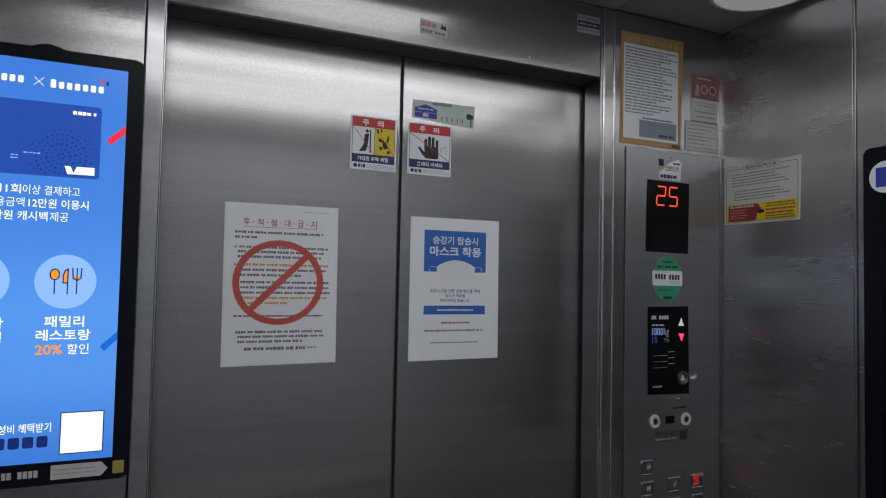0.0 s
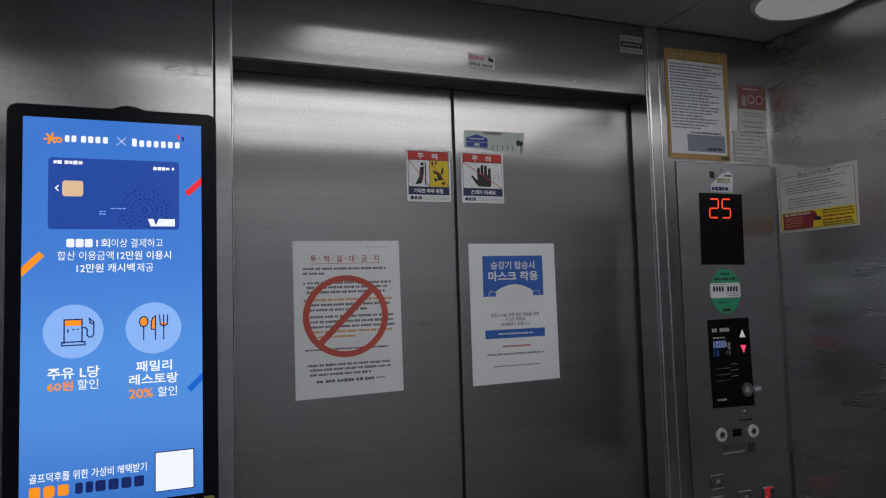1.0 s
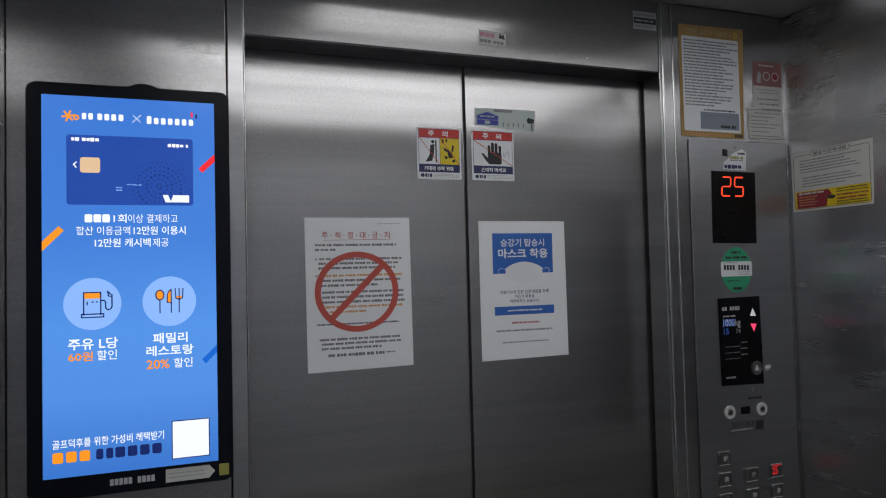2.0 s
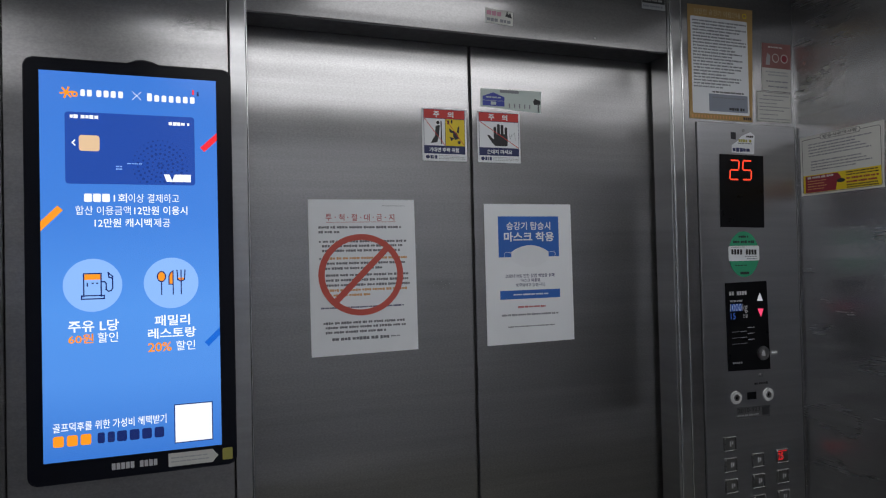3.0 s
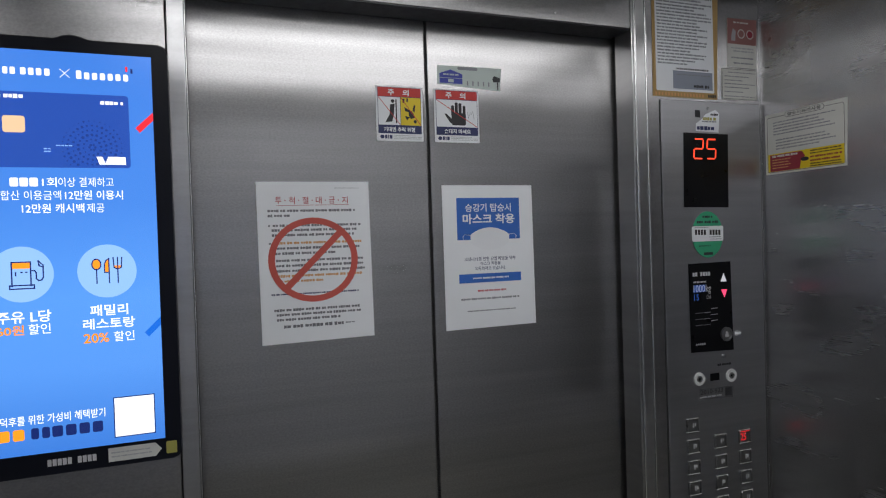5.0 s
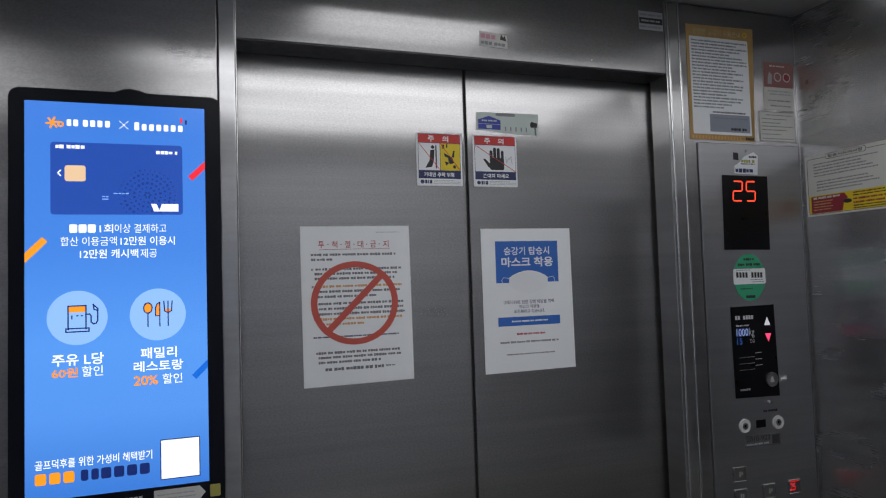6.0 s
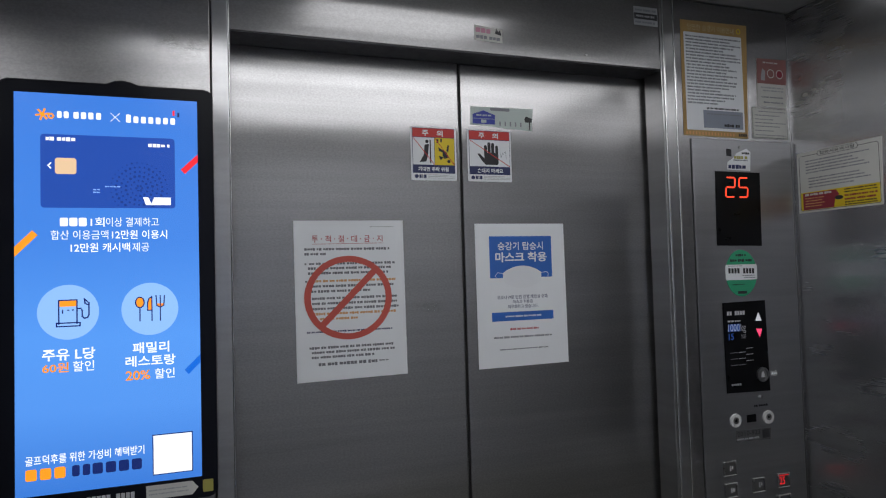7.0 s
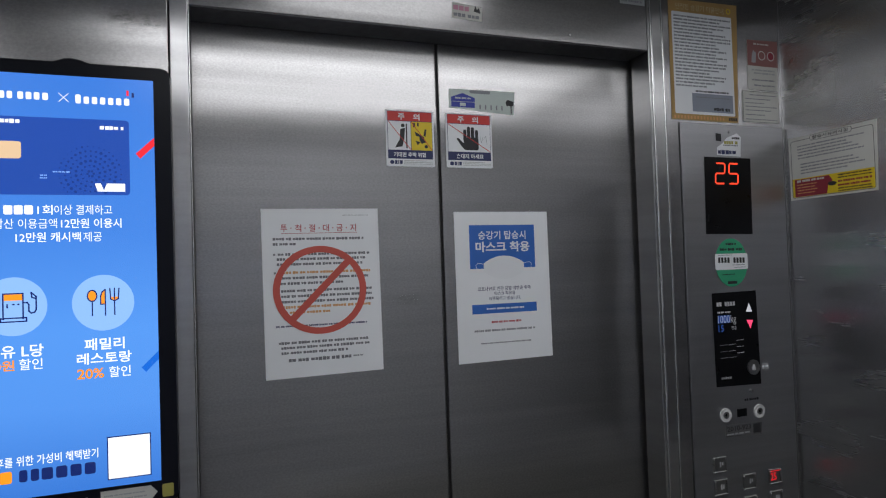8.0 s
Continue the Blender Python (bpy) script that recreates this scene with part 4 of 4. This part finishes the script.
def panel_fittings():
    b = Board("floor_indicator", 0.637, 1.722, "plate", "black glass floor indicator with glowing red figures", "floor indicator")
    win = b.flat("window", [(0.5745, 1.7235), (0.6985, 1.7215), (0.7015, 1.886), (0.578, 1.887)], 0.0, 0.0018, BLACK_GLASS)
    segment_digit(b, "2", 0.6035, 1.8305, 0.0245, 0.0430, win, 0.0019)
    segment_digit(b, "5", 0.6395, 1.8305, 0.0245, 0.0430, win, 0.0019)

    b = Board("phone_sticker", 0.638, 1.611, "plate", "round green sticker with a white number band", "sticker")
    b.flat("disc", oval(0.638, 1.662, 0.0435, 0.0515), 0.0002, 0.0007, GREEN_VINYL)
    b.flat("number_band", rounded(0.594, 0.682, 1.647, 1.681, 0.004, 4), 0.0007, 0.001, STICKER, "white band")
    b.flats("number_bar", [rect(0.602 + k * 0.0082, 0.6078 + k * 0.0082, 1.662 - 0.0002 * k, 1.6735 - 0.0002 * k) for k in range(9) if k != 4], 0.0011, 0.0013, INK_BLACK, joined=False)
    b.bars(0.602, 0.640, 1.678, 0.0018, 0.0011, INK_GREY, 121)
    b.bars(0.640, 0.675, 1.6565, 0.0018, 0.0011, INK_GREY, 122)
    b.bars(0.645, 0.676, 1.6515, 0.0018, 0.0011, INK_GREY, 123)
    b.bars(0.624, 0.652, 1.7015, 0.006, 0.0008, INK_BLACK, 124)
    b.bars(0.608, 0.668, 1.690, 0.0065, 0.0008, INK_BLACK, 125)
    b.bars(0.612, 0.645, 1.637, 0.003, 0.0008, INK_BLACK, 126)
    b.bars(0.626, 0.651, 1.6195, 0.006, 0.0008, INK_BLACK, 127, words=False)

    b = Board("torn_sticker", 0.645, 1.891, "plate", "torn white sticker above the floor indicator", "sticker")
    b.flat("sheet", [(0.612, 1.8915), (0.676, 1.8895), (0.679, 1.932), (0.668, 1.940), (0.652, 1.934), (0.640, 1.929), (0.628, 1.917), (0.613, 1.908)], 0.0002, 0.0007, STICKER)
    b.flat("dark_square", [(0.611, 1.922), (0.625, 1.921), (0.625, 1.937), (0.611, 1.938)], 0.0002, 0.0007, INK_BLACK)
    b.bars(0.632, 0.674, 1.919, 0.0075, 0.0008, YELLOW_TAG, 131)
    b.bars(0.654, 0.676, 1.929, 0.006, 0.0008, INK_BLACK, 132)
    b.bars(0.630, 0.672, 1.913, 0.0035, 0.0008, INK_GREY, 134)
    b.bars(0.615, 0.674, 1.898, 0.010, 0.0008, INK_NAVY, 133)
    b = Board("screw_head", 0.647, 1.940, "plate", "small steel screw head above the torn sticker", "screw")
    b.flat("head", oval(0.647, 1.942, 0.003, None, 14), 0, 0.002, BUTTON_STEEL)

    b = Board("status_display", 0.643, 1.401, "plate", "black glass lift status plate with direction arrows", "status display")
    pl = b.flat("plate", [(0.584, 1.4025), (0.7035, 1.399), (0.6995, 1.600), (0.582, 1.5985)], 0.0, 0.002, BLACK_GLASS)
    d = 0.0021
    b.flats("maker_mark", [rect(0.5915 + 0.0072 * k, 0.5972 + 0.0072 * k, 1.5705, 1.579) for k in range(7) if k != 2], d, d + 0.0002, SILVER_INK, "", pl, joined=False)
    b.bars(0.593, 0.630, 1.5575, 0.0042, d, SILVER_INK, 141, parent=pl)
    b.flat("number_patch", [(0.592, 1.535), (0.594, 1.551), (0.626, 1.551), (0.626, 1.535)], d, d + 0.0002, S_LCD, "blue number patch", pl)
    b.letters("1000", 0.593, 0.625, 1.535, 1.551, d + 0.0004, SILVER_INK, 0.0, parent=pl)
    b.letters("kg", 0.6275, 0.642, 1.530, 1.551, d, SILVER_INK, 0.006, parent=pl)
    b.letters("15", 0.594, 0.608, 1.517, 1.531, d, S_LCD, 0.01, parent=pl)
    b.letters("인승", 0.629, 0.642, 1.519, 1.528, d, SILVER_INK, 0.0, parent=pl)
    b.flat("up_arrow", [(0.670, 1.5555), (0.687, 1.555), (0.6785, 1.574)], d, d + 0.0003, S_ARROW_W, "white up arrow", pl)
    b.flat("down_arrow", [(0.671, 1.538), (0.688, 1.537), (0.680, 1.519)], d, d + 0.0003, S_ARROW_R, "glowing red down arrow", pl)
    for k in range(3):
        z = 1.4955 - 0.0135 * k
        b.line("speaker_slot", [[(0.641, z + 0.001), (0.659, z + 0.0015)]], 0.0012, d, d + 0.0002, SILVER_INK, "", pl)
        b.line("speaker_slot", [[(0.620, z - 0.007), (0.638, z - 0.0065)]], 0.0012, d, d + 0.0002, INK_PALE if k < 2 else INK_GREY, "", pl)
        b.line("speaker_slot", [[(0.597, z - 0.007), (0.616, z - 0.0065)]], 0.0012, d, d + 0.0002, INK_GREY, "", pl)
    b.bars(0.596, 0.624, 1.4195, 0.0055, d, INK_PALE, 142, parent=pl)
    alarm = part("alarm_button", ring(bmesh.new(), 0.682 - b.u, 1.4365 - b.z, 0.0125, 0.0158, 0.0, 0.006, 32), BUTTON_STEEL, b.root, "round steel alarm button")
    b.flat("cap", oval(0.682, 1.4365, 0.0125, None, 28), 0.0, 0.0045, CAP_STEEL, "", alarm)
    b.flat("bell_shape", [(0.6765, 1.4305), (0.6875, 1.4305), (0.686, 1.438), (0.6835, 1.443), (0.6805, 1.443), (0.678, 1.438)], 0.0046, 0.0049, SILVER_INK, "", alarm)

    b = Board("alarm_label", 0.7185, 1.429, "plate", "small grey label beside the alarm button", "label")
    b.flat("sheet", rect(0.7085, 0.7275, 1.4295, 1.4415), 0.0002, 0.0006, INK_PALE)
    b.bars(0.710, 0.726, 1.4355, 0.0055, 0.0007, PAPER, 150)

    b = Board("serial_label", 0.652, 1.293, "plate", "dark lift serial number label", "label")
    b.flat("sheet", [(0.603, 1.2965), (0.699, 1.2925), (0.701, 1.317), (0.605, 1.320)], 0.0002, 0.0005, SERIAL_FILM)
    b.letters("2010-923", 0.607, 0.671, 1.3065, 1.317, 0.0006, INK_BLACK, 0.02)
    b.bars(0.606, 0.668, 1.3005, 0.0045, 0.0006, INK_PALE, 152)
    b.flat("dark_square", rect(0.677, 0.697, 1.2965, 1.3155), 0.0006, 0.0008, INK_BLACK)


panel_fittings()
BUTTON_ROWS = ((0.581, 1.2425, 6), (0.6585, 1.1975, 5), (0.729, 1.1985, 5))
n_button = 0
for bx, bz, rows in BUTTON_ROWS:
    for k in range(rows):
        floor_button(panel, bx + 0.0008 * k, bz - 0.0465 * k, bx > 0.7 and k == 0, n_button)
        n_button += 1
key_switch(panel, 0.6035, 1.3425)
key_switch(panel, 0.6950, 1.3415)
panel.flat("card_slot", rect(0.6355, 0.6615, 1.3345, 1.351), 0.0, 0.0006, BLACK_GLASS, "small black window")
panel.flat("reset_knob", oval(0.674, 1.387, 0.004, None, 14), 0.0, 0.006, BUTTON_STEEL)
panel.bars(0.657, 0.698, 1.3685, 0.0055, 0.0003, INK_BLACK, 160, "engraved_text")


# ---- papers round the control panel ----
def safety_notice():
    b = Board("safety_notice", 0.59, 1.964, "front", "gold-bordered printed safety notice on the wall", "notice")
    b.flat("border_sheet", [(0.502, 1.9645), (0.678, 1.9635), (0.687, 2.222), (0.504, 2.2185)], 0.0003, 0.001, GOLD_PRINT)
    b.flat("text_field", rounded(0.511, 0.6700, 1.977, 2.193, 0.003, 4), 0.0011, 0.0013, PAPER, "white text field")
    b.letters("안전한 승강기 이용안내", 0.522, 0.650, 2.1985, 2.2115, 0.0011, CREAM, 0.0)
    b.ring("emblem", 0.663, 2.206, 0.004, 0.0062, 0.0011, 0.0013, INK_YELLOW)
    rnd = random.Random(7)
    for k in range(22):
        z = 2.184 - 0.0070 * k
        b.bars(0.516, 0.666 - (0.0 if k in (0, 2, 6, 7) else rnd.uniform(0.01, 0.07)), z, 0.0042, 0.0014, INK_GREY, 170 + k)
    g = b.flat("grey_box", rect(0.556, 0.665, 1.983, 2.022), 0.0014, 0.0016, GREY_PRINT)
    b.bars(0.566, 0.655, 2.0265, 0.0045, 0.0014, INK_BLACK, 190)
    b.bars(0.566, 0.660, 2.014, 0.003, 0.0017, INK_GREY, 191, parent=g)
    b.bars(0.612, 0.655, 1.990, 0.0075, 0.0017, INK_BLACK, 192, parent=g)
    b.flats("maker_mark", [rect(0.652 + k * 0.006, 0.6565 + k * 0.006, 1.967, 1.9735) for k in range(4)], 0.0011, 0.0013, INK_BLACK, joined=False)
    b.flats("edge_pattern", [rect(0.508 + k * 0.0085, 0.512 + k * 0.0085, 1.9665, 1.9735) for k in range(16)], 0.0011, 0.0013, INK_ORANGE, joined=False)


def leaflets():
    b = Board("leaflet", 0.755, 2.041, "front", "faded red and white printed leaflet in the wall corner", "leaflet")
    b.flat("sheet", [(0.710, 2.0405), (0.7955, 2.040), (0.799, 2.152), (0.712, 2.150)], 0.0002, 0.001, AGED_PAPER)
    b.flat("red_field", [(0.7112, 2.093), (0.7975, 2.093), (0.7990, 2.152), (0.7122, 2.150)], 0.0011, 0.0013, RED_PRINT, "faded red upper half")
    for cx in (0.752, 0.778):
        b.ring("round_emblem", cx, 2.117, 0.0085, 0.0105, 0.0014, 0.0016, AGED_PAPER)
    b.flat("round_emblem", oval(0.778, 2.117, 0.008, None, 20), 0.0014, 0.0016, INK_MAROON)
    b.flat("pale_shape", [(0.722, 2.100), (0.734, 2.100), (0.736, 2.122), (0.728, 2.128), (0.724, 2.116)], 0.0014, 0.0016, INK_PALE)
    b.bars(0.730, 0.775, 2.142, 0.004, 0.0014, AGED_PAPER, 200)
    for k, z in enumerate((2.084, 2.077, 2.062, 2.050)):
        b.bars(0.722 + 0.006 * (k % 2), 0.788, z, 0.004, 0.0011, INK_PALE if k < 2 else INK_GREY, 201 + k)
    b = Board("card_notice", 0.745, 1.966, "front", "small white printed card beside the safety notice", "notice")
    b.flat("sheet", rounded(0.692, 0.7965, 1.9665, 2.037, 0.003, 4), 0.0002, 0.0009, AGED_PAPER)
    b.line("border_line", [[(0.6935, 1.968), (0.795, 1.968), (0.795, 2.0355), (0.6935, 2.0355), (0.6935, 1.968)]], 0.001, 0.001, 0.0012, INK_BLACK)
    for k, z in enumerate((2.028, 2.019, 2.010, 2.002, 1.994, 1.984, 1.974)):
        b.bars(0.700 + 0.012 * (k == 0), 0.790 - 0.018 * (k % 3), z, 0.0028, 0.001, INK_GREY, 210 + k)


def rules_notice():
    """On the side wall: along the wall counts from the door."""
    b = Board("rules_notice", 0.180, 1.793, "right", "white rules notice with yellow and maroon advert strip", "notice")
    b.flat("sheet", [(0.082, 1.7935), (0.278, 1.7935), (0.2815, 1.9305), (0.0815, 1.930)], 0.0003, 0.0012, AGED_PAPER)
    d = 0.0013
    b.line("border_line", [rounded(0.0875, 0.2745, 1.798, 1.922, 0.005, 4) + [(0.2745, 1.917)]], 0.0009, d, d + 0.0002, INK_BLACK)
    b.flat("title_pill", rounded(0.135, 0.231, 1.9165, 1.9285, 0.0055, 5), d + 0.0003, d + 0.0004, INK_BLACK)
    b.flat("title_pill", rounded(0.136, 0.230, 1.9173, 1.9277, 0.005, 5), d + 0.0005, d + 0.0006, AGED_PAPER)
    b.letters("탑승시유의사항", 0.142, 0.224, 1.919, 1.926, d + 0.0007, INK_BLACK, 0.02)
    for k in range(10):
        if k != 5:
            b.bars(0.104 + 0.006 * (k > 4), 0.255 - 0.012 * ((k * 7) % 4), 1.909 - 0.0066 * k, 0.0034, d, INK_GREY, 220 + k)
    b.flat("yellow_field", rect(0.0885, 0.2735, 1.799, 1.839), d, d + 0.0002, INK_YELLOW, "yellow advert strip")
    b.flat("maroon_field", [(0.094, 1.7995), (0.170, 1.7995), (0.174, 1.818), (0.184, 1.826), (0.176, 1.837), (0.094, 1.837)], d + 0.0003, d + 0.0004, INK_MAROON, "maroon advert corner")
    b.flat("black_pill", oval(0.183, 1.819, 0.010, 0.0045, 20), d + 0.0005, d + 0.0006, INK_BLACK)
    b.bars(0.100, 0.166, 1.833, 0.0055, d + 0.0005, AGED_PAPER, 240)
    for k in range(4):
        b.bars(0.100, 0.150 - 0.008 * (k % 2), 1.825 - 0.006 * k, 0.0027, d + 0.0005, INK_ORANGE, 241 + k)
    for k, (z, h, mt) in enumerate(((1.8345, 0.0032, INK_BLACK), (1.829, 0.003, INK_BLACK), (1.8215, 0.005, INK_MAROON), (1.8135, 0.005, INK_MAROON), (1.807, 0.0034, INK_BLACK), (1.802, 0.003, INK_BLACK))):
        b.bars(0.196, 0.268, z, h, d + 0.0003, mt, 250 + k)


def wall_cabinet():
    """Tall black frame on the side wall, at the edge of view."""
    b = Board("wall_display", 0.60, 1.15, "right", "tall black framed display on the side wall", "screen")
    body = prism(bmesh.new(), b.at(rounded(0.428, 0.772, 1.15, 1.913, 0.010)), 0.0, 0.026)
    edges = [e for e in body.edges if all(abs(v.co.y + 0.026) < 1e-5 for v in e.verts)]
    bmesh.ops.bevel(body, geom=edges, offset=0.003, segments=3, affect="EDGES")
    part("bezel", body, BLACK_PLASTIC, b.root)
    b.flat("glass", rect(0.462, 0.738, 1.19, 1.88), 0.0255, 0.0266, BLACK_GLASS)
    s = b.flat("round_sticker", oval(0.468, 1.856, 0.028, 0.029), 0.0266, 0.0272, STICKER, "round white sticker")
    b.flat("blue_mark", rect(0.452, 0.484, 1.838, 1.874), 0.0273, 0.0275, INK_ROYAL, "", s)
    for z0, z1 in ((1.568, 1.726), (1.784, 1.843)):
        bm = box(bmesh.new(), 0.4272 - b.u, 0.4280 - b.u, -0.018, -0.006, z0 - b.z, z1 - b.z)
        part("edge_label", bm, AGED_PAPER, b.root)


safety_notice()
leaflets()
rules_notice()
wall_cabinet()


# ---- scuffs and leftover glue on the steel ----
def blotch(b, name, cx, cz, rx, rz, mat, seed, d0=0.0001, d1=0.0003):
    rnd, pts = random.Random(seed), []
    for k in range(22):
        a = 2 * math.pi * k / 22
        r = rnd.uniform(0.55, 1.1)
        pts.append((cx + rx * r * math.cos(a), cz + rz * r * math.sin(a)))
    b.flat(name, pts, d0, d1, mat)


def scuffs():
    b = Board("scuff_marks", -0.51, 2.05, "front", "dark smeared scuff marks on the steel wall", "stain")
    b.skin("smear", -0.560, -0.462, 2.040, 2.095, 0.0001, FILM_DARK)
    b.skin("smear", -0.500, -0.462, 2.055, 2.082, 0.0003, FILM_DARK)
    b.skin("smear", -0.545, -0.505, 2.062, 2.088, 0.0003, FILM_DARK)
    blotch(b, "speck", -0.515, 2.0545, 0.0020, 0.0020, GRIME, 310)
    blotch(b, "speck", -0.546, 2.057, 0.0010, 0.0035, GRIME, 311)
    b = Board("glue_residue", 0.12, 2.03, "right", "torn sticker residue and haze on the steel side wall", "stain")
    b.skin("haze", 0.072, 0.200, 1.98, 2.14, 0.0001, FILM_PALE)
    b.skin("haze", 0.070, 0.130, 2.06, 2.14, 0.0003, FILM_PINK)
    b.skin("smear", 0.078, 0.128, 2.028, 2.072, 0.0005, FILM_PALE)
    b.skin("smear", 0.140, 0.178, 2.050, 2.090, 0.0005, FILM_PALE)
    for k, (u, z, ru, rz) in enumerate(((0.094, 2.046, 0.011, 0.006), (0.112, 2.060, 0.008, 0.005), (0.134, 2.066, 0.008, 0.003), (0.156, 2.073, 0.009, 0.006), (0.101, 2.036, 0.006, 0.004), (0.143, 2.058, 0.005, 0.003))):
        blotch(b, "torn_bit", u, z, ru, rz, TORN_PAPER, 330 + k, 0.0006, 0.0009)
    for k, (u, z, ru, rz) in enumerate(((0.090, 2.039, 0.008, 0.0008), (0.125, 2.060, 0.006, 0.0007), (0.157, 2.064, 0.006, 0.0007), (0.105, 2.064, 0.003, 0.001))):
        blotch(b, "dark_edge", u, z, ru, rz, GRIME, 340 + k, 0.0010, 0.0012)
    b = Board("smudge", -0.06, 1.61, "door", "grey rubbed smudge on the steel door leaf", "stain")
    b.skin("smear", -0.096, -0.028, 1.604, 1.628, 0.0001, FILM_DARK)


scuffs()
